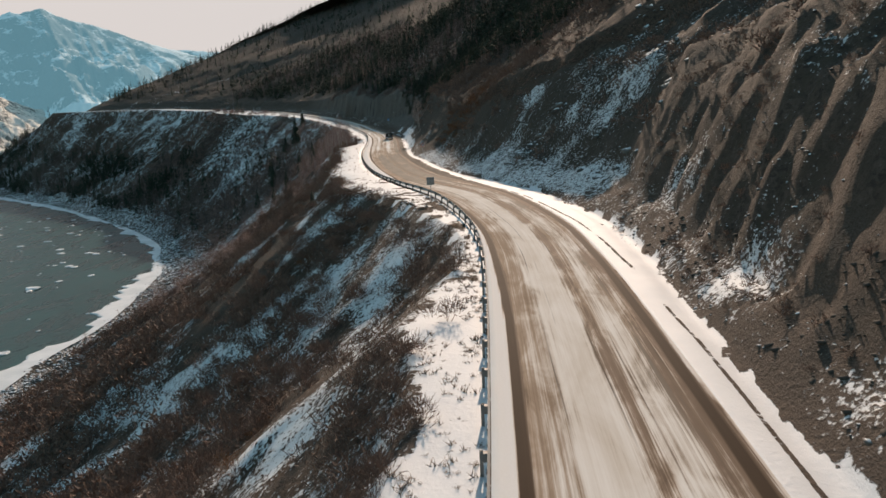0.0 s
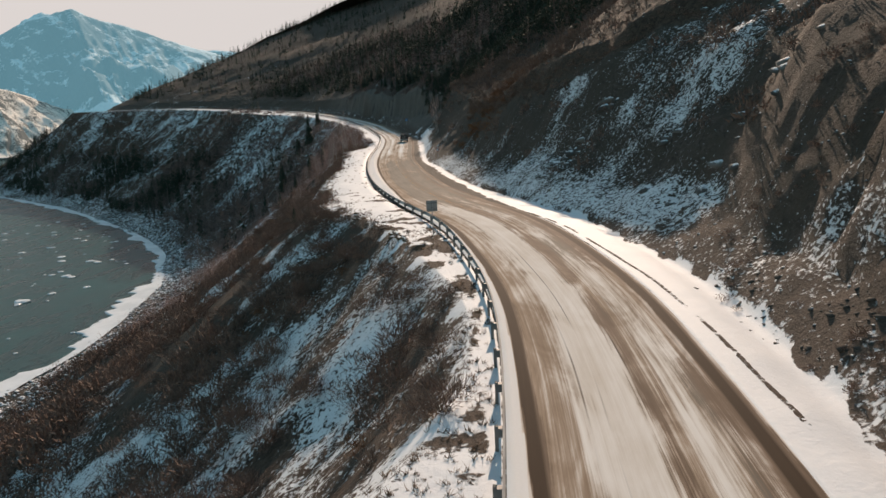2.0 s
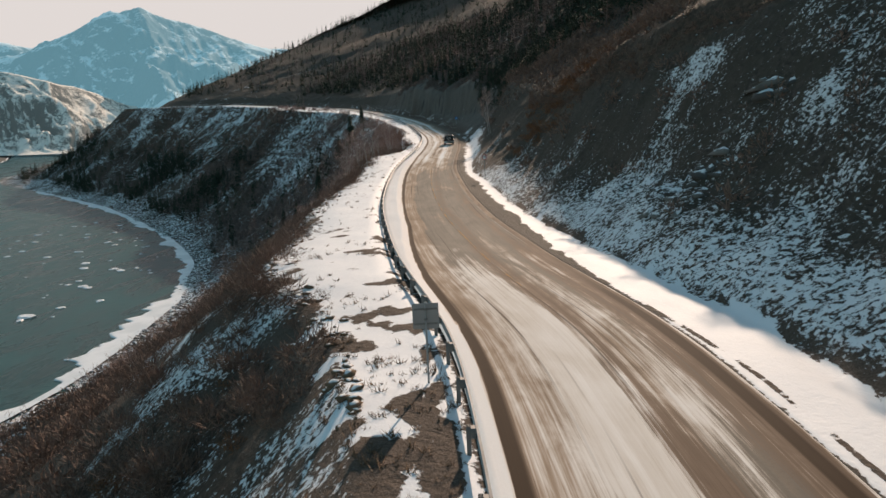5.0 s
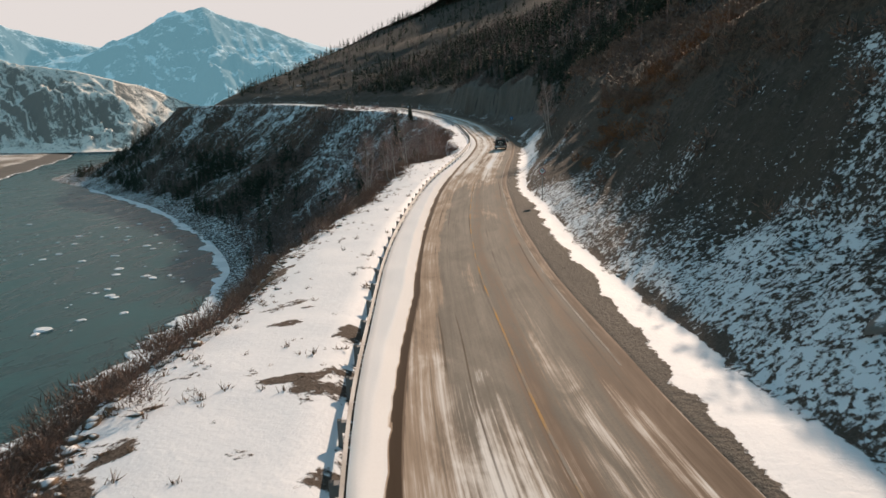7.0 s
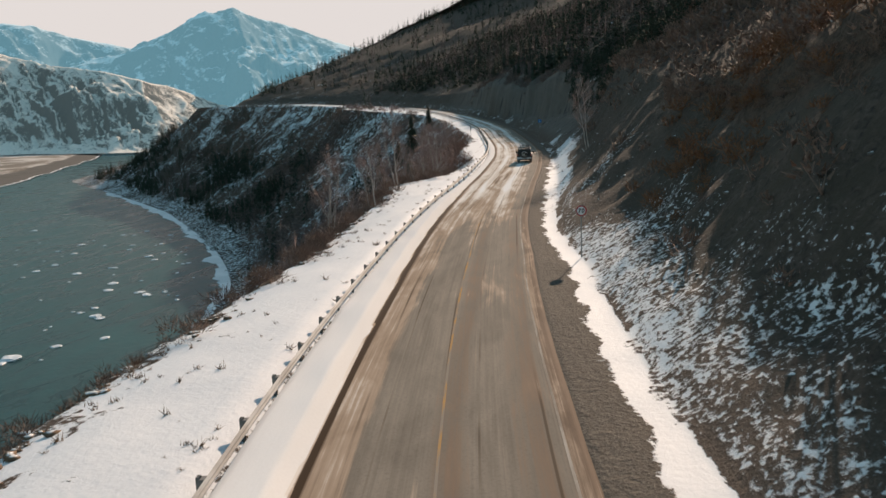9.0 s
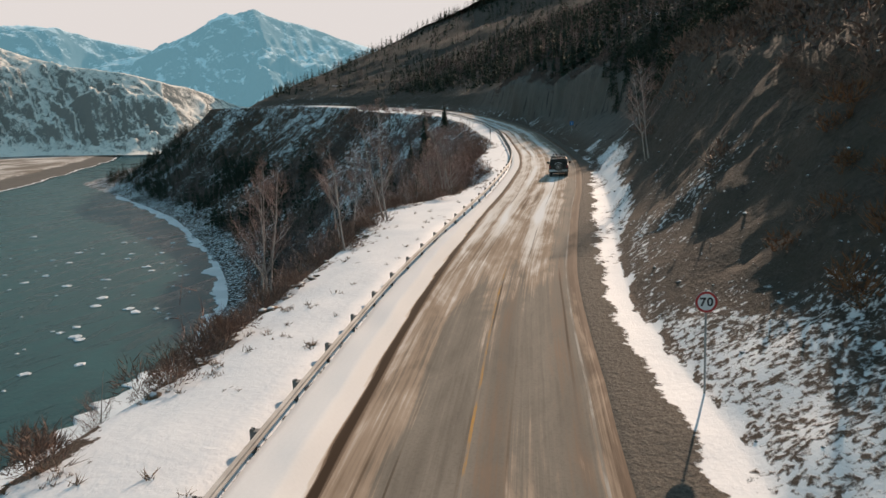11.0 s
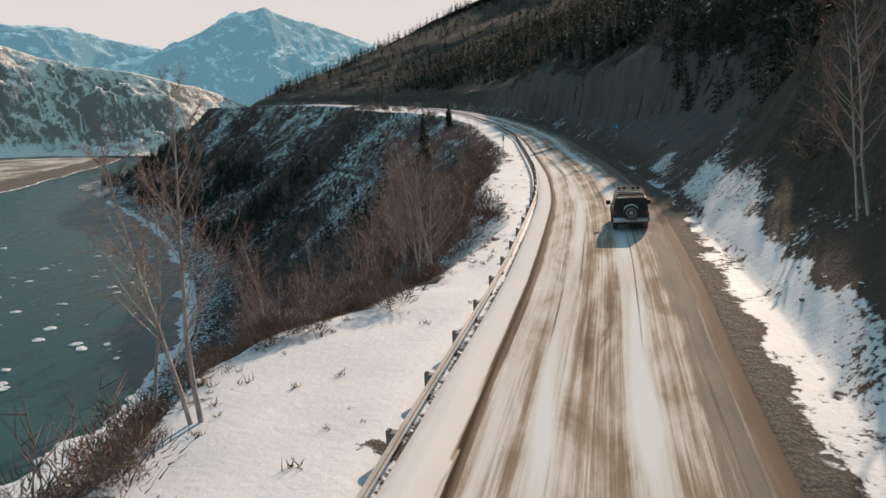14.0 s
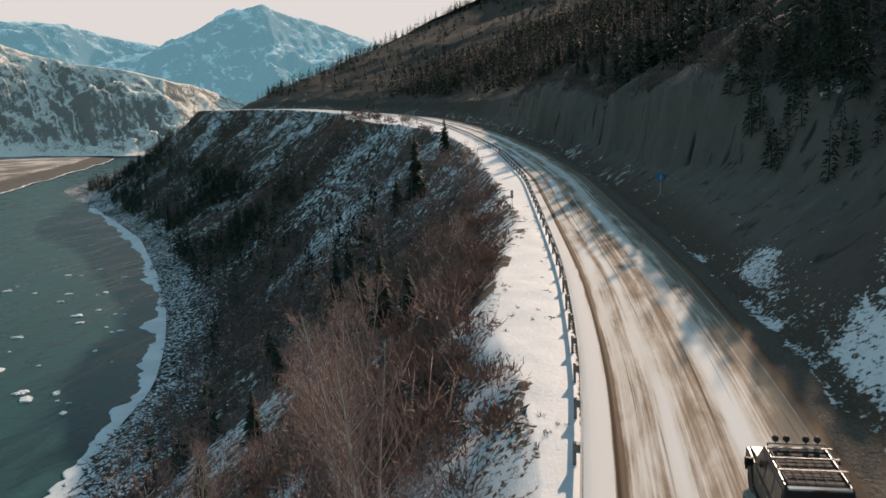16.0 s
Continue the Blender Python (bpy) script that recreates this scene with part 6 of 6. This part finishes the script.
# ---------- the off-road vehicle ----------
def car_paint():
    m = Mat("dusty_paint", 0.4, 0.0, 0.2)
    c = m.coords("Object")
    n, f = m.noise(c, 1.6, 4), m.noise(c, 30, 4)
    z = m.node("ShaderNodeSeparateXYZ", 2, False, Vector=c)
    dust = m.math("MULTIPLY", m.ramp(m.math("ADD", m.math("MULTIPLY", z, -0.55), m.math("ADD", n, m.math("MULTIPLY", f, 0.3))), -0.25, 0.6), 0.75)
    col = m.mix(n, (0.018, 0.022, 0.021), (0.030, 0.034, 0.032))
    return m.done(m.mix(m.math("MULTIPLY", dust, 0.55), col, (0.12, 0.108, 0.092)), m.math("ADD", 0.34, m.math("MULTIPLY", dust, 0.5)))


paint = car_paint()
trim_black = simple("black_plastic", (0.03, 0.03, 0.03), 0.6, 0, 0.2, 0.2, 6.0, 0.05, ((0.12, 0.10, 0.085), 0.5))
glass = simple("tinted_glass", (0.014, 0.016, 0.018), 0.28, 0, 0.25, 0.2, 2.0)
rubber = simple("tyre_rubber", (0.03, 0.029, 0.028), 0.85, 0, 0.3, 0.2, 9.0, 0.2, ((0.15, 0.13, 0.11), 0.7))
alloy = simple("dusty_alloy", (0.42, 0.41, 0.40), 0.45, 0.7, 0.5, 0.15, 8.0, 0.0, ((0.22, 0.19, 0.16), 0.6))
bare_alu = simple("rack_aluminium", (0.24, 0.24, 0.235), 0.55, 0.2, 0.5, 0.08, 6.0)
rear_dust = simple("road_salt", (0.62, 0.62, 0.61), 0.85, 0, 0.2, 0.25, 3.0, 0.2, ((0.10, 0.095, 0.09), 0.75))
lamp_red = simple("tail_lens", (0.22, 0.015, 0.012), 0.3, 0, 0.5, 0.2, 8.0)
lamp_clear = simple("lamp_lens", (0.55, 0.56, 0.56), 0.2, 0.2, 0.6, 0.1, 8.0)
roof_grey = simple("roof_dust", (0.035, 0.036, 0.035), 0.75, 0.0, 0.1, 0.2, 3.0, 0.0, ((0.075, 0.071, 0.065), 0.5))


def wheel(parent, x, y, z, side, name="wheel"):
    hub = new(name)
    hub.parent = parent
    hub.matrix_parent_inverse = Matrix()
    hub.matrix_basis = pose(x, y, z, 0, 90 * side, 0)
    R, w = 0.455, 0.155
    bm = lathe([(0.25, -w + 0.02), (0.40, -w), (0.44, -w + 0.025), (R, -w + 0.06), (R, w - 0.06), (0.44, w - 0.025), (0.40, w), (0.25, w - 0.02)], 36)
    for k in range(36):
        a = 6.28319 * k / 36
        for sgn in (-1, 1):
            m = Matrix.Rotation(a + 0.05 * sgn, 4, "Z") @ Matrix.Translation((R + 0.004, 0, sgn * 0.075)) @ Matrix.Diagonal((0.022, 0.045, 0.11, 1))
            bmesh.ops.create_cube(bm, size=1, matrix=m)
    part("tyre", bm, rubber, hub)
    bm = lathe([(0.264, -0.12), (0.264, 0.128), (0.24, 0.134), (0.215, 0.095), (0.12, 0.08), (0.10, 0.118), (0.02, 0.122)], 28)
    for k in range(7):
        m = Matrix.Rotation(6.28319 * k / 7, 4, "Z") @ Matrix.Translation((0.165, 0, 0.10)) @ Matrix.Diagonal((0.14, 0.055, 0.03, 1))
        bmesh.ops.create_cube(bm, size=1, matrix=m)
    part("rim", bm, alloy, hub)
    return hub


def build_suv(x, y, z, turn):
    car = new("off_road_car")
    W = 1.03
    # y runs forward, z up, the origin on the road under the middle
    side = [(-2.22, 0.62), (-2.30, 0.80), (-2.28, 1.18), (2.20, 1.18), (2.30, 1.10), (2.32, 0.62), (2.02, 0.56), (1.98, 0.85), (1.80, 0.99), (1.26, 0.99), (1.08, 0.85), (1.02, 0.50),
            (-1.02, 0.50), (-1.08, 0.85), (-1.26, 0.99), (-1.80, 0.99), (-1.98, 0.85), (-2.02, 0.58)]
    body = part("body", slab(side, -W, W, 0.025), paint, car, "dusty dark grey-green painted body")
    part("cabin", slab([(-2.26, 1.17), (-2.20, 1.92), (-2.10, 1.965), (0.42, 1.985), (0.52, 1.95), (1.08, 1.20), (1.06, 1.17)], -W + 0.02, W - 0.02, 0.03, (1.17, 0.17)), paint, car)
    part("roof_panel", box(-0.80, 0.80, -2.08, 0.40, 1.975, 2.0, 0.01), roof_grey, car, "dusty dark grey roof skin")
    bonnet = part("bonnet", slab([(1.00, 1.17), (1.02, 1.25), (1.30, 1.30), (2.10, 1.25), (2.24, 1.17)], -0.92, 0.92, 0.02), paint, car)
    part("bonnet_scoop", box(-0.30, 0.30, 1.35, 1.75, 1.285, 1.34, 0.02), trim_black, bonnet)
    part("windscreen", slab([(0.585, 1.89), (1.075, 1.235), (1.085, 1.235), (0.60, 1.90)], -0.83, 0.83), glass, car)
    part("rear_window", slab([(-2.262, 1.30), (-2.222, 1.84), (-2.235, 1.845), (-2.278, 1.30)], -0.80, 0.80), glass, car, "tinted rear window")
    for sx in (-1, 1):
        def lean(zz):
            return sx * (W - 0.02 - (zz - 1.17) * 0.17 + 0.006)
        for y0, y1 in ((-2.10, -1.30), (-1.22, -0.32), (-0.24, 0.62)):
            bm = bmesh.new()
            top1 = min(y1, 0.45) if y1 < 0.6 else 0.40
            vs = []
            for o in (0, 0.012):
                vs.append([bm.verts.new((lean(zz) + sx * o, yy, zz)) for yy, zz in ((y0, 1.27), (y1 + (0.25 if y1 > 0.5 else 0), 1.27), (top1 if y1 > 0.5 else y1, 1.82), (y0, 1.82))])
            bm.faces.new(vs[0])
            bm.faces.new(vs[1][::-1])
            for i in range(4):
                bm.faces.new((vs[0][i], vs[0][(i + 1) % 4], vs[1][(i + 1) % 4], vs[1][i]))
            bmesh.ops.recalc_face_normals(bm, faces=bm.faces[:])
            part("side_window", bm, glass, car)
        for y0, y1 in ((-1.24, -0.29), (-0.27, 0.98)):
            door = part("door", box(min(sx * W, sx * (W + 0.012)), max(sx * W, sx * (W + 0.012)), y0, y1, 0.58, 1.165, 0.005, 1), paint, car)
            part("door_handle", box(min(sx * (W + 0.012), sx * (W + 0.05)), max(sx * (W + 0.012), sx * (W + 0.05)), y0 + 0.08, y0 + 0.26, 1.06, 1.10, 0.008, 1), alloy, door)
        for yc in (1.53, -1.53):
            pts = []
            for k in range(9):
                a = math.pi * k / 8
                pts.append((yc + 0.56 * math.cos(a), 0.50 + 0.56 * math.sin(a)))
            inner = [(yc + 0.49 * math.cos(math.pi * k / 8), 0.50 + 0.49 * math.sin(math.pi * k / 8)) for k in range(8, -1, -1)]
            x0, x1 = sorted((sx * (W - 0.05), sx * (W + 0.055)))
            part("wheel_arch", slab(pts + inner, x0, x1, 0.006), trim_black, car, "black plastic wheel arch flare")
            wheel(car, sx * 0.87, yc, 0.455, sx)
        part("running_board", box(*sorted((sx * 0.90, sx * 1.10)), -0.98, 0.98, 0.40, 0.47, 0.02), trim_black, car)
        mirror = part("mirror", box(*sorted((sx * 1.10, sx * 1.36)), 0.66, 0.80, 1.22, 1.48, 0.03), trim_black, car)
        part("mirror_arm", rod((sx * 0.98, 0.74, 1.26), (sx * 1.14, 0.73, 1.30), 0.025), trim_black, mirror)
        part("mirror_glass", box(*sorted((sx * 1.12, sx * 1.34)), 0.654, 0.664, 1.25, 1.45), glass, mirror)
        part("tail_light", box(*sorted((sx * 0.86, sx * 1.0)), -2.315, -2.27, 0.95, 1.19, 0.012), lamp_red, car, "red tail light")
        part("marker_light", box(*sorted((sx * 0.72, sx * 0.80)), -2.235, -2.20, 1.90, 1.945, 0.008), lamp_red, car)
        part("headlight", lathe([(0.10, 0), (0.105, 0.03), (0.09, 0.05), (0.02, 0.06)], 20, Matrix.Translation((sx * 0.72, 2.29, 0.93)) @ Matrix.Rotation(radians(-90), 4, "X")), lamp_clear, car)
        part("roof_rail", merge(rod((sx * 0.80, -2.0, 2.085), (sx * 0.80, 0.34, 2.085), 0.022, 10), *[rod((sx * 0.80, yy, 1.98), (sx * 0.80, yy, 2.085), 0.018, 8) for yy in (-1.95, -1.0, 0.0, 0.3)]), trim_black, car)
        part("mud_flap", box(*sorted((sx * 0.72, sx * 1.0)), -2.05, -2.03, 0.22, 0.58, 0.006, 1), rubber, car)
    part("grille", merge(box(-0.52, 0.52, 2.30, 2.335, 0.72, 1.08, 0.01), *[box(-0.44 + 0.16 * k - 0.04, -0.44 + 0.16 * k + 0.04, 2.33, 2.35, 0.76, 1.04, 0.008, 1) for k in range(6)]), alloy, car)
    part("front_bumper", box(-1.0, 1.0, 2.26, 2.46, 0.42, 0.64, 0.03), trim_black, car)
    rear = part("rear_bumper", box(-1.02, 1.02, -2.46, -2.22, 0.52, 0.78, 0.035), rear_dust, car, "rear bumper caked with pale road dirt and snow")
    part("bumper_step", box(-0.36, 0.36, -2.475, -2.44, 0.70, 0.785, 0.01), trim_black, rear)
    part("number_plate", box(0.42, 0.94, -2.472, -2.46, 0.58, 0.69, 0.004, 1), sign_white, rear, "pale number plate, unreadable with dirt")
    part("number_bar", box(0.47, 0.89, -2.476, -2.473, 0.615, 0.655), sign_black, rear)
    part("tailgate", box(-0.84, 0.84, -2.325, -2.27, 0.80, 1.26, 0.015), paint, car)
    part("tailgate_handle", box(-0.78, -0.62, -2.345, -2.32, 1.02, 1.06, 0.006, 1), trim_black, car)
    part("rear_spoiler", box(-0.80, 0.80, -2.29, -2.10, 1.925, 1.975, 0.015), rear_dust, car)
    part("brake_light", box(-0.18, 0.18, -2.296, -2.285, 1.935, 1.965), lamp_red, car)
    carrier = part("spare_carrier", merge(rod((0.7, -2.33, 0.95), (0.0, -2.42, 1.05), 0.03), box(-0.1, 0.1, -2.42, -2.31, 0.95, 1.15, 0.01, 1)), trim_black, car)
    spare = new("spare_wheel")
    spare.parent = car
    spare.matrix_basis = pose(0.0, -2.53, 1.10, 90, 0, 0)
    R = 0.44
    part("tyre", lathe([(0.25, -0.10), (0.39, -0.125), (R, -0.09), (R + 0.01, 0.0), (R, 0.09), (0.39, 0.125), (0.27, 0.10)], 40), rubber, spare)
    part("rim", lathe([(0.262, -0.09), (0.275, 0.115), (0.245, 0.12), (0.22, 0.085), (0.14, 0.075), (0.125, 0.10), (0.03, 0.105)], 32), alloy, spare)
    part("snow_cap", slab([(math.cos(math.pi * (0.14 + 0.72 * k / 10)) * 0.452, math.sin(math.pi * (0.14 + 0.72 * k / 10)) * 0.452) for k in range(11)] + [(math.cos(math.pi * (0.14 + 0.72 * k / 10)) * 0.475, math.sin(math.pi * (0.14 + 0.72 * k / 10)) * 0.49) for k in range(10, -1, -1)], -0.13, 0.13, 0.006), rail_snow, spare, "pale dirt on the top of the spare tyre").matrix_basis = Matrix.Rotation(radians(-90), 4, "X") @ Matrix.Rotation(radians(90), 4, "Z")
    # rack, bars and lamps on the roof
    rack = part("roof_rack", merge(*[rod((xx, -1.95, 2.05), (xx, 0.3, 2.05), 0.014, 6) for xx in (-0.74, 0.74)]), trim_black, car, "black wire roof rack")
    for yy in np.arange(-1.9, 0.3, 0.22):
        part("rack_bar", rod((-0.74, yy, 2.05), (0.74, yy, 2.05), 0.012, 6), trim_black, rack)
    for xx in (-0.5, -0.25, 0, 0.25, 0.5):
        part("rack_bar", rod((xx, -1.95, 2.052), (xx, 0.3, 2.052), 0.012, 6), trim_black, rack)
    for yy in (-1.45, -0.68, 0.02):
        part("cross_bar", box(-0.92, 0.92, yy - 0.026, yy + 0.026, 2.107, 2.143, 0.009), bare_alu, rack, "bright aluminium cross bar")
    part("lamp_bar", rod((-0.82, 0.34, 2.12), (0.82, 0.34, 2.12), 0.025, 10), bare_alu, rack)
    for xx in (-0.58, -0.27, 0.27, 0.58):
        lamp = part("roof_lamp", lathe([(0.03, -0.07), (0.08, -0.05), (0.098, 0.0), (0.10, 0.05), (0.088, 0.06), (0.02, 0.062)], 20, Matrix.Translation((xx, 0.34, 2.27)) @ Matrix.Rotation(radians(-90), 4, "X")), trim_black, car, "round black roof lamp")
        part("lamp_foot", rod((xx, 0.34, 2.12), (xx, 0.34, 2.19), 0.02, 8), trim_black, lamp)
        part("lamp_lens", lathe([(0.085, 0.0), (0.08, 0.006), (0.02, 0.01)], 20, Matrix.Translation((xx, 0.403, 2.27)) @ Matrix.Rotation(radians(-90), 4, "X")), lamp_clear, lamp)
    part("chassis", box(-0.80, 0.80, -2.05, 2.1, 0.34, 0.58, 0.03), trim_black, car)
    part("axle", merge(rod((-0.8, 1.53, 0.455), (0.8, 1.53, 0.455), 0.06), rod((-0.8, -1.53, 0.455), (0.8, -1.53, 0.455), 0.07)), trim_black, car)
    car.matrix_world = pose(x, y, z, 0, 0, turn)
    return tagged(car, "boxy dark grey-green off-road car with spare wheel and roof rack", "car")


car_s = s_of(238.2)
cx, cy = plan(car_s, 6.25)
build_suv(float(cx), float(cy), float(at(line_z, car_s)) + 0.004, math.degrees(float(at(head, car_s))))
